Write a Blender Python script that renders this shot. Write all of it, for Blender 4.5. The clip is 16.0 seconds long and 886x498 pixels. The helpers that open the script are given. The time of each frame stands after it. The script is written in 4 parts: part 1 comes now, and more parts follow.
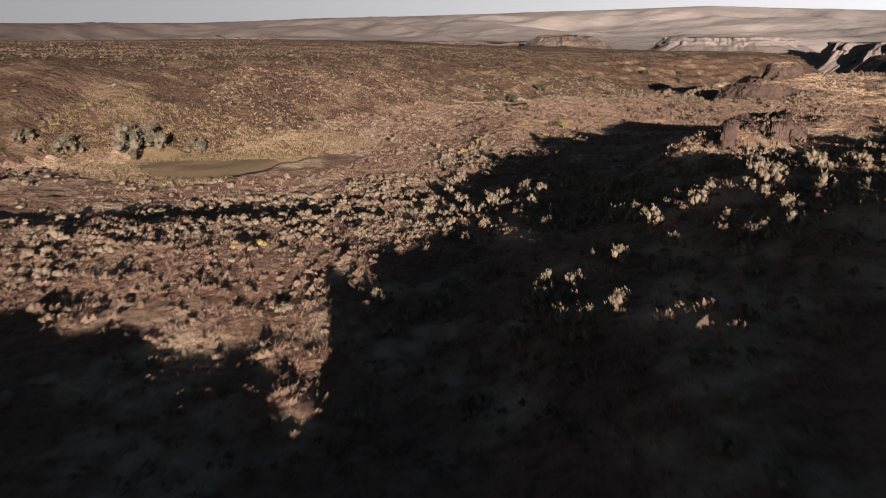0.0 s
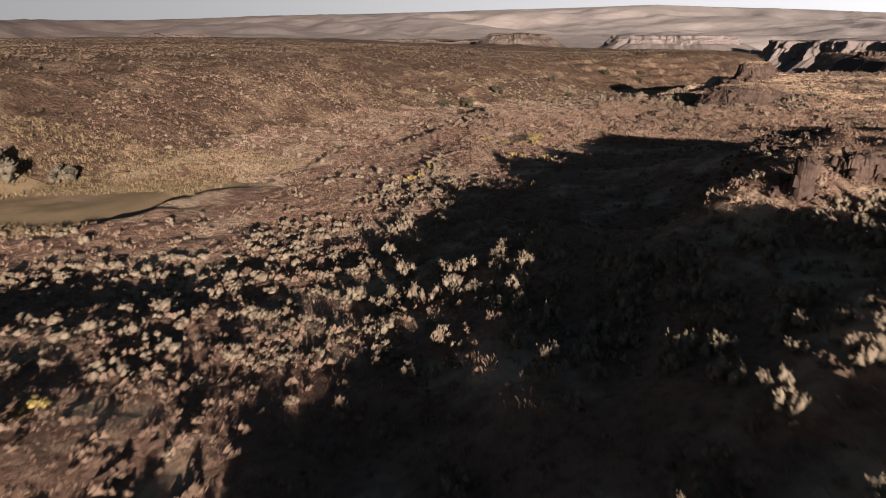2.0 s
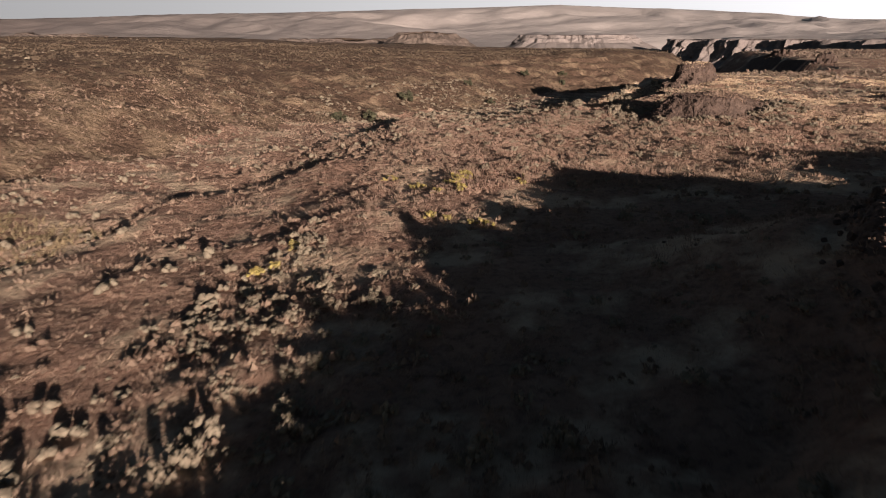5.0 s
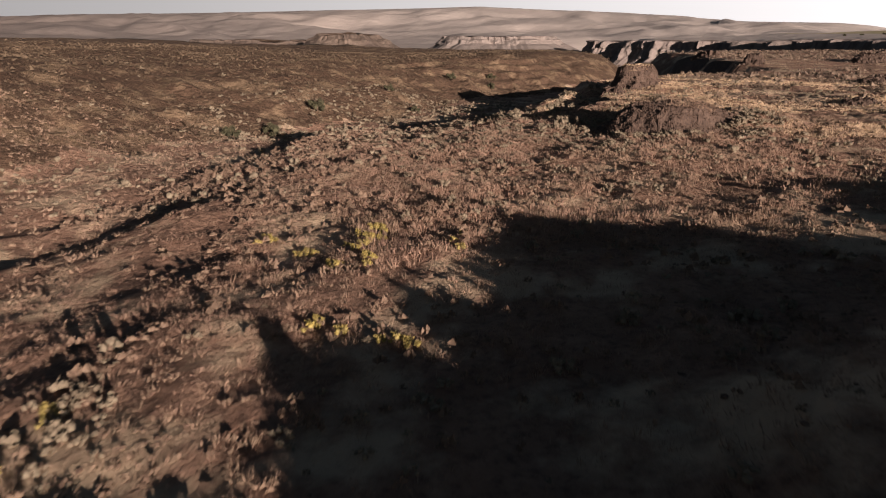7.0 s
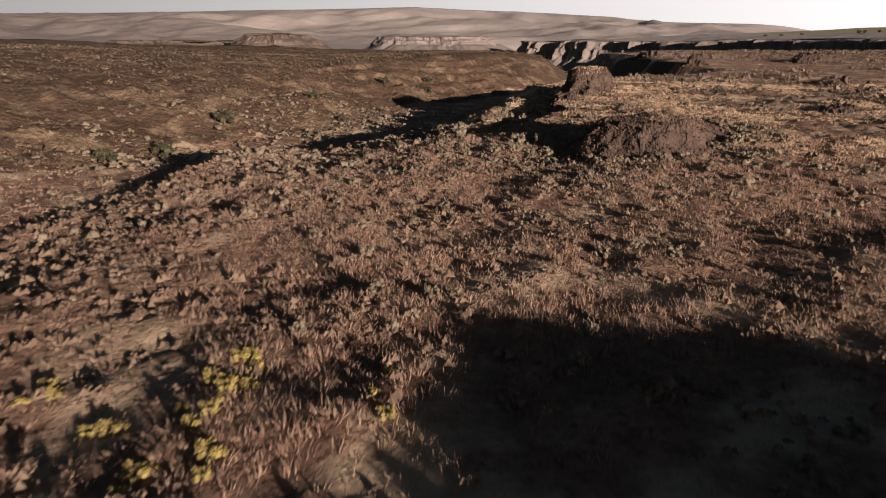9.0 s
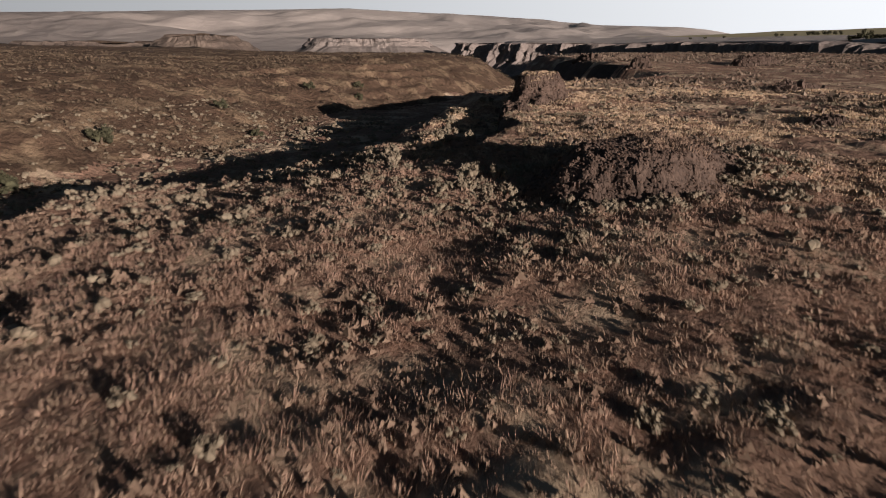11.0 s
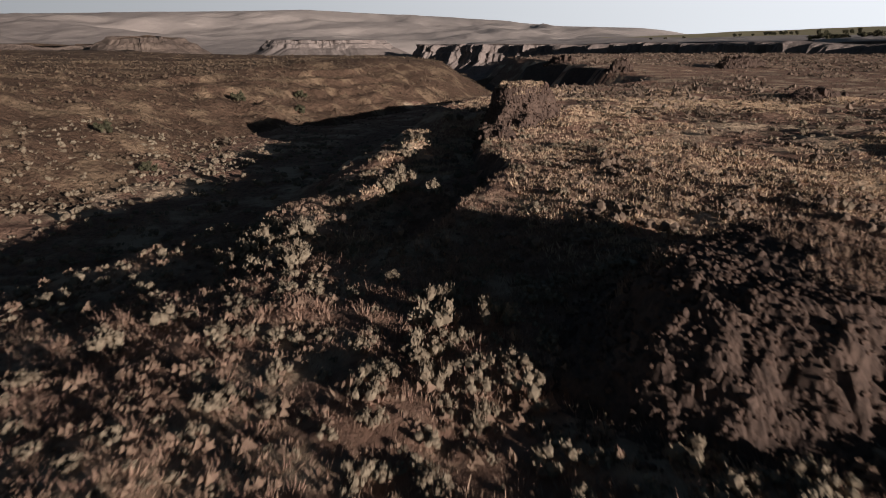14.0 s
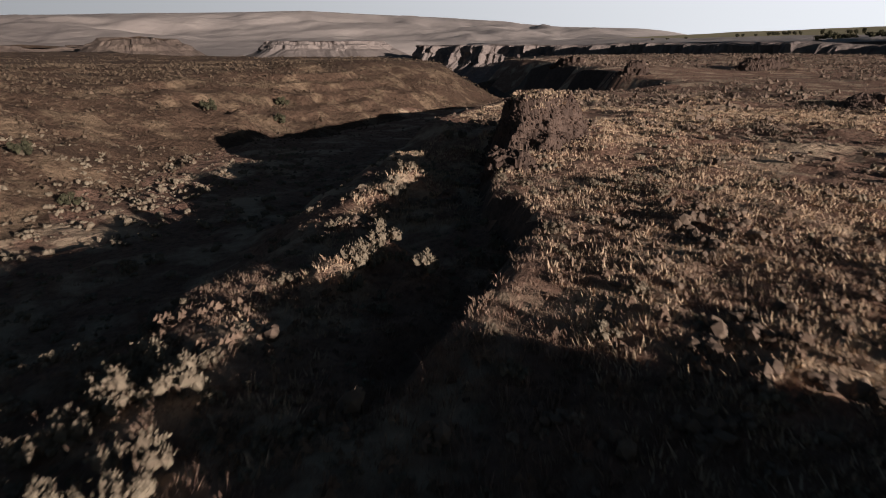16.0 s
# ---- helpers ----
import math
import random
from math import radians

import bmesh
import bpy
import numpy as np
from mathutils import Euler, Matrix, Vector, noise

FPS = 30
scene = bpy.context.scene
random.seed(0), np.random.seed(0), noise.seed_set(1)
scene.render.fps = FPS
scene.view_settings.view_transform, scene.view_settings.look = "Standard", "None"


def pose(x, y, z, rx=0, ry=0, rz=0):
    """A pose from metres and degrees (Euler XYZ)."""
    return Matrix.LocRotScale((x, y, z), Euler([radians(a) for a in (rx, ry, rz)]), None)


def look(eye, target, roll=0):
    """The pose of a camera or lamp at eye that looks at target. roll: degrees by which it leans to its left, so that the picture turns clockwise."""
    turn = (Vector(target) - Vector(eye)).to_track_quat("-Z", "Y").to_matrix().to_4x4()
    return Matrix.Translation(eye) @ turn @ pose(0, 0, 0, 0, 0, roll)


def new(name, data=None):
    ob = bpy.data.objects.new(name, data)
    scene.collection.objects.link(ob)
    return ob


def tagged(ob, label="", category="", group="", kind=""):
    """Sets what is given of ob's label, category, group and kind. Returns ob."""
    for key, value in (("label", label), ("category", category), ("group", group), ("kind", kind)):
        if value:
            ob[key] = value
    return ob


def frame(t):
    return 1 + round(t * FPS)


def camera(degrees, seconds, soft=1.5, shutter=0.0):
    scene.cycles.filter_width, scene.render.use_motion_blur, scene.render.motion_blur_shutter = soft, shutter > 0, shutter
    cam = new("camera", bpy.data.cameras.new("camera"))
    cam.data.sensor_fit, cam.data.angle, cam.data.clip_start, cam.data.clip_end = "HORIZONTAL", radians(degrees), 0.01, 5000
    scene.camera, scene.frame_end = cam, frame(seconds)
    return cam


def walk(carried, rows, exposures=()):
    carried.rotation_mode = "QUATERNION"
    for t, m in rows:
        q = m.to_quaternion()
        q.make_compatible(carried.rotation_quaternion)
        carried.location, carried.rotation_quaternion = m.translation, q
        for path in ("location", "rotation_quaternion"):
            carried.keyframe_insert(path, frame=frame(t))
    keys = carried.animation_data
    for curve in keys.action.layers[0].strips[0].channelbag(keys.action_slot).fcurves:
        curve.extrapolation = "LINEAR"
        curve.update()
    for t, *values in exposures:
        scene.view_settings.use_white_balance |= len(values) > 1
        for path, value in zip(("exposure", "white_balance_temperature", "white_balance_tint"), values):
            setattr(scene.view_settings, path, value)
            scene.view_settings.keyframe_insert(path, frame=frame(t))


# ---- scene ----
cam = camera(68.29, 16.0, soft=1.0, shutter=0.5)
# seconds, eye, and turn about x, y and z
ROWS = [
    (0.0, -0.10, 0.32, 8.97, 72.07, 0.03, -1.31),
    (0.5, 0.13, 3.54, 8.96, 72.04, 0.00, -2.34),
    (1.0, 0.39, 6.77, 8.92, 71.99, -0.04, -3.36),
    (1.5, 0.68, 10.04, 8.87, 71.95, -0.07, -4.38),
    (2.0, 1.02, 13.30, 8.83, 71.92, -0.02, -5.41),
    (2.5, 1.44, 16.50, 8.80, 71.89, 0.01, -6.43),
    (3.0, 1.93, 19.69, 8.75, 71.87, 0.02, -7.50),
    (3.5, 2.49, 22.88, 8.68, 71.88, 0.03, -8.58),
    (4.0, 3.12, 26.03, 8.62, 71.87, 0.04, -9.85),
    (6.5, 7.77, 41.65, 8.21, 71.98, 0.01, -17.98),
    (7.0, 8.80, 44.53, 8.18, 72.00, -0.01, -19.37),
    (7.5, 9.88, 47.33, 8.17, 72.00, -0.02, -20.71),
    (8.0, 11.04, 50.14, 8.14, 72.00, -0.02, -22.06),
    (8.5, 12.19, 52.80, 8.11, 72.02, -0.01, -23.41),
    (9.0, 13.42, 55.44, 8.09, 72.04, 0.00, -24.77),
    (11.5, 20.44, 68.58, 7.95, 72.24, -0.16, -31.50),
    (12.0, 22.07, 71.19, 7.97, 72.27, -0.10, -32.60),
    (12.5, 23.80, 73.86, 7.99, 72.28, -0.07, -33.38),
    (13.0, 25.53, 76.55, 7.97, 72.29, -0.05, -33.46),
    (13.5, 27.26, 79.14, 7.95, 72.31, 0.00, -33.46),
    (14.0, 28.96, 81.69, 7.92, 72.31, 0.03, -33.50),
    (14.5, 30.68, 84.22, 7.90, 72.33, 0.05, -33.50),
    (15.0, 32.33, 86.66, 7.84, 72.36, 0.10, -33.51),
    (15.5, 33.99, 89.19, 7.80, 72.38, 0.14, -33.54),
    (16.0, 35.70, 91.69, 7.82, 72.38, 0.12, -33.52),
]
walk(cam, [(row[0], pose(*row[1:])) for row in ROWS], exposures=[(0.0, -0.28, 6150, 12.5), (4.0, -0.3, 6150, 12.5), (8.0, -0.52, 6450, 16), (9.5, -0.6, 6350, 14.5), (12.0, -0.85, 5850, 9), (16.0, -0.92, 5900, 10.5)])

# ---------------------------------------------------------------- light
SUN_AZ, SUN_EL = 168.0, 8.8
sun_data = bpy.data.lights.new("sun", "SUN")
sun_data.energy, sun_data.angle, sun_data.color = 11.4, radians(0.5), (1.0, 0.84, 0.71)
sun = new("sun", sun_data)
SUN_WAY = Vector((math.sin(radians(SUN_AZ)) * math.cos(radians(SUN_EL)), math.cos(radians(SUN_AZ)) * math.cos(radians(SUN_EL)), math.sin(radians(SUN_EL))))
sun.matrix_world = look(tuple(SUN_WAY * 300), (0, 0, 0))

world = bpy.data.worlds.new("world")
scene.world = world
world.use_nodes = True
wt = world.node_tree
sky = wt.nodes.new("ShaderNodeTexSky")
sky.sky_type, sky.sun_disc = "NISHITA", False
sky.sun_elevation, sky.sun_rotation = radians(SUN_EL), radians(SUN_AZ)
sky.air_density, sky.dust_density, sky.ozone_density = 1.0, 0.6, 1.5
wt.links.new(sky.outputs[0], wt.nodes["Background"].inputs[0])
wt.nodes["Background"].inputs[1].default_value = 0.041
scene.view_settings.exposure = -0.3

rng = np.random.default_rng(7)


# ---------------------------------------------------------------- materials
def material(name, colours, scales, rough=0.95, bump=0.4, bump_scale=8.0, island=0.0, per_object=0.0, spread=0.5, deep=0.5, east=None):
    """A procedural surface: colours are mixed by coarse noise (first to second) and by fine noise (to third)."""
    m = bpy.data.materials.new(name)
    m.use_nodes = True
    nt = m.node_tree
    b = nt.nodes["Principled BSDF"]
    b.inputs["Roughness"].default_value = rough
    b.inputs["Specular IOR Level"].default_value = 0.15
    geo = nt.nodes.new("ShaderNodeNewGeometry")

    def fac(scale, low, high, detail=6.0):
        n = nt.nodes.new("ShaderNodeTexNoise")
        n.inputs["Scale"].default_value, n.inputs["Detail"].default_value, n.inputs["Roughness"].default_value = scale, detail, 0.65
        nt.links.new(geo.outputs["Position"], n.inputs["Vector"])
        r = nt.nodes.new("ShaderNodeMapRange")
        r.inputs["From Min"].default_value, r.inputs["From Max"].default_value = low, high
        nt.links.new(n.outputs["Fac"], r.inputs["Value"])
        return r.outputs[0], n.outputs["Fac"]

    def mix(f, a, c, blend="MIX"):
        x = nt.nodes.new("ShaderNodeMix")
        x.data_type, x.blend_type = "RGBA", blend
        for sock, value in ((0, f), (6, a), (7, c)):
            if isinstance(value, (int, float)):
                x.inputs[sock].default_value = value
            elif isinstance(value, tuple):
                x.inputs[sock].default_value = (*value, 1)
            else:
                nt.links.new(value, x.inputs[sock])
        return x.outputs[2]

    f1, _ = fac(scales[0], 0.5 - 0.25 * spread, 0.5 + 0.25 * spread)
    f2, _ = fac(scales[1], 0.45, 0.75)
    colour = mix(f1, colours[0], colours[1])
    colour = mix(f2, colour, colours[2])
    if len(scales) > 2:
        f3, _ = fac(scales[2], 0.5, 0.6, 9.0)
        colour = mix(f3, colour, colours[3])
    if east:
        # haze and vignetting put into the colour: darker west, paler east
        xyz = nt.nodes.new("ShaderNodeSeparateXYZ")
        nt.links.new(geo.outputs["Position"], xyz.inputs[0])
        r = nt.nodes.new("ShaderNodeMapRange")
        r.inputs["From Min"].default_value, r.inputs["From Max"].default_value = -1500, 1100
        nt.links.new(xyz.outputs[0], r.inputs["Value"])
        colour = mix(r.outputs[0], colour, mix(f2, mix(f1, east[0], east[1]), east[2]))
    if island or per_object:
        if island:
            value, amount = geo.outputs["Random Per Island"], island
        else:
            value, amount = nt.nodes.new("ShaderNodeObjectInfo").outputs["Random"], per_object
        r = nt.nodes.new("ShaderNodeMapRange")
        r.inputs["To Min"].default_value, r.inputs["To Max"].default_value = 1 - amount, 1 + amount
        nt.links.new(value, r.inputs["Value"])
        grey = nt.nodes.new("ShaderNodeCombineColor")
        for k in range(3):
            nt.links.new(r.outputs[0], grey.inputs[k])
        colour = mix(1.0, colour, grey.outputs[0], "MULTIPLY")
    nt.links.new(colour, b.inputs["Base Color"])
    if bump:
        _, n = fac(bump_scale, 0, 1, 8.0)
        bp = nt.nodes.new("ShaderNodeBump")
        bp.inputs["Strength"].default_value, bp.inputs["Distance"].default_value = bump, deep / bump_scale
        nt.links.new(n, bp.inputs["Height"])
        nt.links.new(bp.outputs[0], b.inputs["Normal"])
    return m


GROUND = material("dry_soil", [(0.29, 0.171, 0.119), (0.38, 0.238, 0.166), (0.13, 0.08, 0.06), (0.58, 0.43, 0.295)], [0.6, 3.0, 0.2], bump=1.0, bump_scale=2.2, deep=1.1)
SAND = material("pale_sand", [(0.35, 0.245, 0.15), (0.24, 0.18, 0.1), (0.25, 0.18, 0.105)], [0.25, 3.0], bump=0.3)
# brown slope soil, darkened further in colour to stand in for vignetting
SLOPE = material("darkened_scrubby_slope_soil", [(0.115, 0.072, 0.048), (0.155, 0.098, 0.065), (0.066, 0.042, 0.030), (0.26, 0.18, 0.115)], [0.3, 2.2, 0.2], bump=1.0, bump_scale=1.3, deep=1.0)
# far hills carry haze and vignetting in their west and east colours
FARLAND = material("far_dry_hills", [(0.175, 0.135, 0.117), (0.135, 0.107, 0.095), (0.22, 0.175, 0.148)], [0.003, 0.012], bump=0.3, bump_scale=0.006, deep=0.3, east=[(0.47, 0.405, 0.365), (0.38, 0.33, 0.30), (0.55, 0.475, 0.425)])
# mesa rock with distance haze mixed into its base colours
MESA = material("hazy_mesa_rock", [(0.24, 0.20, 0.178), (0.195, 0.163, 0.146), (0.29, 0.245, 0.218)], [0.02, 0.1], bump=0.4, bump_scale=0.1)
CANYON = material("canyon_floor_scree", [(0.13, 0.098, 0.08), (0.19, 0.145, 0.115), (0.085, 0.065, 0.055)], [0.02, 0.15], bump=0.8, bump_scale=0.2)
ROCK = material("basalt", [(0.088, 0.060, 0.047), (0.132, 0.090, 0.069), (0.042, 0.031, 0.026)], [0.8, 5.0], bump=0.8, bump_scale=5.0, per_object=0.25)
# basalt of the far wall, paled in colour for distance haze
CLIFF = material("hazed_far_basalt", [(0.2, 0.163, 0.145), (0.26, 0.214, 0.19), (0.14, 0.116, 0.106)], [0.03, 0.2], bump=0.8, bump_scale=0.25)
RUBBLE = material("basalt_rubble", [(0.085, 0.055, 0.042), (0.13, 0.086, 0.064), (0.045, 0.032, 0.026)], [1.0, 8.0], bump=0.6, bump_scale=9.0, island=0.35)
STONE = material("loose_stone", [(0.14, 0.09, 0.065), (0.19, 0.125, 0.09), (0.085, 0.057, 0.044)], [1.0, 9.0], bump=0.5, island=0.3)
SAGE = material("sage_leaves", [(0.165, 0.126, 0.088), (0.24, 0.195, 0.138), (0.265, 0.22, 0.156)], [0.7, 4.0], bump=0.0, island=0.1)
# brown scrub leaves, with the same vignette darkening in the colour
SCRUB = material("darkened_slope_scrub_leaves", [(0.085, 0.059, 0.040), (0.115, 0.082, 0.055), (0.15, 0.11, 0.072)], [0.05, 0.8], bump=0.0, island=0.3)
STRAW = material("straw_grass", [(0.55, 0.405, 0.27), (0.46, 0.325, 0.215), (0.62, 0.47, 0.32)], [0.15, 2.0], bump=0.0, island=0.12)
BROWN = material("brown_scrub_leaves", [(0.14, 0.100, 0.075), (0.19, 0.138, 0.102), (0.24, 0.182, 0.132)], [0.15, 1.5], bump=0.0, island=0.15)
DRY = material("dry_grass", [(0.33, 0.228, 0.162), (0.25, 0.164, 0.119), (0.41, 0.30, 0.213)], [0.3, 4.0], bump=0.0, island=0.14)
TAN = material("tan_scrub_leaves", [(0.20, 0.136, 0.096), (0.15, 0.099, 0.071), (0.26, 0.187, 0.132)], [0.3, 3.0], bump=0.0, island=0.1)
OLIVE = material("olive_grass", [(0.22, 0.165, 0.09), (0.28, 0.205, 0.12), (0.16, 0.125, 0.068)], [0.4, 3.0], bump=0.0, island=0.15)
RED = material("russet_grass", [(0.34, 0.215, 0.157), (0.25, 0.156, 0.118), (0.43, 0.307, 0.215)], [0.4, 4.0], bump=0.0, island=0.16)
BLOOM = material("yellow_rabbitbrush", [(0.38, 0.295, 0.09), (0.32, 0.25, 0.09), (0.26, 0.205, 0.095)], [0.8, 5.0], bump=0.0, island=0.3)
GREEN = material("green_leaves", [(0.066, 0.063, 0.037), (0.09, 0.083, 0.047), (0.048, 0.046, 0.03)], [0.5, 4.0], bump=0.0, island=0.35)
GREY = material("grey_bush_leaves", [(0.125, 0.106, 0.074), (0.165, 0.14, 0.1), (0.085, 0.073, 0.052)], [0.8, 4.0], bump=0.0, island=0.4)
WOOD = material("shrub_wood", [(0.14, 0.10, 0.07), (0.19, 0.14, 0.10), (0.09, 0.065, 0.05)], [3.0, 20.0], bump=0.4, bump_scale=30.0)
FIELD = material("green_field", [(0.40, 0.34, 0.19), (0.46, 0.38, 0.24), (0.28, 0.27, 0.12)], [0.01, 0.08], bump=0.0)


# ---------------------------------------------------------------- relief
def lattice(ix, iy, seed):
    h = (ix.astype(np.int64) * 374761393 + iy.astype(np.int64) * 668265263 + seed * 974634777) & 0xFFFFFFFF
    h = ((h ^ (h >> 13)) * 1274126177) & 0xFFFFFFFF
    return ((h ^ (h >> 16)) & 0xFFFF) / 32767.5 - 1


def ripple(x, y, scale, seed, octaves=4, gain=0.5):
    """Smooth value noise, about -1 to 1, of that wavelength in metres."""
    total, amp = np.zeros(np.shape(x)), 1.0
    for k in range(octaves):
        u, v = x / scale + 17.3 * k, y / scale - 9.1 * k
        iu, iv = np.floor(u), np.floor(v)
        fu, fv = u - iu, v - iv
        su, sv = fu * fu * (3 - 2 * fu), fv * fv * (3 - 2 * fv)
        a, b = lattice(iu, iv, seed + k), lattice(iu + 1, iv, seed + k)
        c, d = lattice(iu, iv + 1, seed + k), lattice(iu + 1, iv + 1, seed + k)
        total += amp * ((a + (b - a) * su) * (1 - sv) + (c + (d - c) * su) * sv)
        amp, scale = amp * gain, scale / 2.03
    return total


def blocks(x, y, size, seed):
    """Broken stone blocks of about that size: a random height for each, and how near its joint is (0 to 1)."""
    u, v = x / size, y / size
    iu, iv = np.floor(u), np.floor(v)
    first, second, high = np.full(np.shape(x), 9.0), np.full(np.shape(x), 9.0), np.zeros(np.shape(x))
    for a in (-1, 0, 1):
        for b in (-1, 0, 1):
            du = iu + a + 0.5 + 0.42 * lattice(iu + a, iv + b, seed) - u
            dv = iv + b + 0.5 + 0.42 * lattice(iu + a, iv + b, seed + 7) - v
            d = np.hypot(du, dv)
            closer = d < first
            second = np.where(closer, first, np.minimum(second, d))
            high = np.where(closer, lattice(iu + a, iv + b, seed + 13), high)
            first = np.where(closer, d, first)
    return high, np.clip(1 - (second - first) * 4, 0, 1)


def step(v, low=0.0, high=1.0):
    v = np.clip((v - low) / (high - low), 0, 1)
    return v * v * (3 - 2 * v)


def along(x, y, line, reach=50):
    """Distance to a line of points, positive on its left, and how far along it the nearest place is."""
    best, side, where, run = np.full(np.shape(x), 1e9), np.zeros(np.shape(x)), np.zeros(np.shape(x)), 0.0
    last = len(line) - 2
    for k, ((ax, ay), (bx, by)) in enumerate(zip(line, line[1:])):
        ux, uy = bx - ax, by - ay
        size = math.hypot(ux, uy)
        s = ((x - ax) * ux + (y - ay) * uy) / size ** 2
        s = np.clip(s, 0 if k else -reach, 1 if k < last else 1 + reach)
        dx, dy = x - ax - s * ux, y - ay - s * uy
        d = np.hypot(dx, dy)
        near = d < best - 1e-9
        best = np.where(near, d, best)
        side = np.where(near, np.sign(ux * dy - uy * dx), side)
        where = np.where(near, run + s * size, where)
        run += size
    return best * np.where(side == 0, 1, side), where


HILL_FOOT = [(-2, -30), (-1, 5), (0.5, 20), (3, 30), (7, 40), (13, 48), (19, 54), (27, 57), (42, 49), (70, 36)]
HILL_RIM = [(11, 27), (15, 36), (19, 43), (26.5, 49.5), (39, 42), (62, 31)]
BACK_RIDGE = [(-45, 0), (-22, 1), (-10, 1.5), (-3, 1), (5, 1), (14, 1), (25, -1), (40, -6)]
GULLY = [(-40, 40), (-24, 55), (-15, 65), (-7, 82), (4, 100), (17, 117), (30, 127), (42, 140), (54, 158), (75, 172), (100, 186), (125, 198), (150, 225), (190, 300)]
BENCH_EDGE = [(-30, 38), (-16, 48), (-10.8, 56.7), (-7.3, 61), (-3.4, 67), (-2.4, 74), (-1.2, 80.3), (6, 86.5), (14, 97), (22, 106), (31, 109), (38, 109.5), (44, 115.5), (50, 124.5), (57, 132), (66, 140), (88, 157), (110, 165), (126, 164), (132, 170), (140, 190), (150, 215), (168, 255), (230, 340)]
INNER_LEDGE = [(-4, 70.5), (-0.2, 74.6), (6.1, 77.9), (11, 82)]
TERRACE_EDGE = [(42, 103), (46, 105.4), (48.5, 106.6), (50.8, 109.4), (52.6, 113), (58, 120.8), (63.5, 126)]
TERRACE_MOUNDS = [(58.5, 131.0, 2.2, 1.3), (61.8, 129.4, 2.2, 1.3), (51.2, 121.6, 2.2, 1.5), (46.8, 113.0, 1.6, 1.4), (44.6, 111.8, 1.4, 1.2), (46.4, 109.3, 1.5, 0.9), (44.2, 106.6, 1.2, 0.9), (55.5, 120.5, 1.2, 0.8), (54.3, 123.7, 1.8, 1.2), (64.6, 134.6, 2.2, 1.5)]
CANYON_RIM = [(-900, 520), (-300, 450), (20, 400), (95, 310), (119, 245), (124, 210), (142, 207), (154, 224), (172, 260), (215, 310), (300, 320), (410, 200), (430, -100), (440, -600)]
WALL_FAR = [(440, -600), (470, -200), (480, 200), (505, 300), (550, 420), (675, 553), (735, 700), (830, 950), (800, 1000), (770, 1070), (720, 1205), (760, 1260), (1000, 1420), (1600, 1800), (2300, 2300), (3300, 2900)]
SKYLINE_AZ = [-180, -60, -30, -19, -5, 11, 22, 34, 43, 49, 70, 180]
SKYLINE_EL = [1.0, 1.0, 1.0, 1.1, 1.6, 2.02, 2.3, 1.8, 1.1, 0.95, 0.9, 0.9]


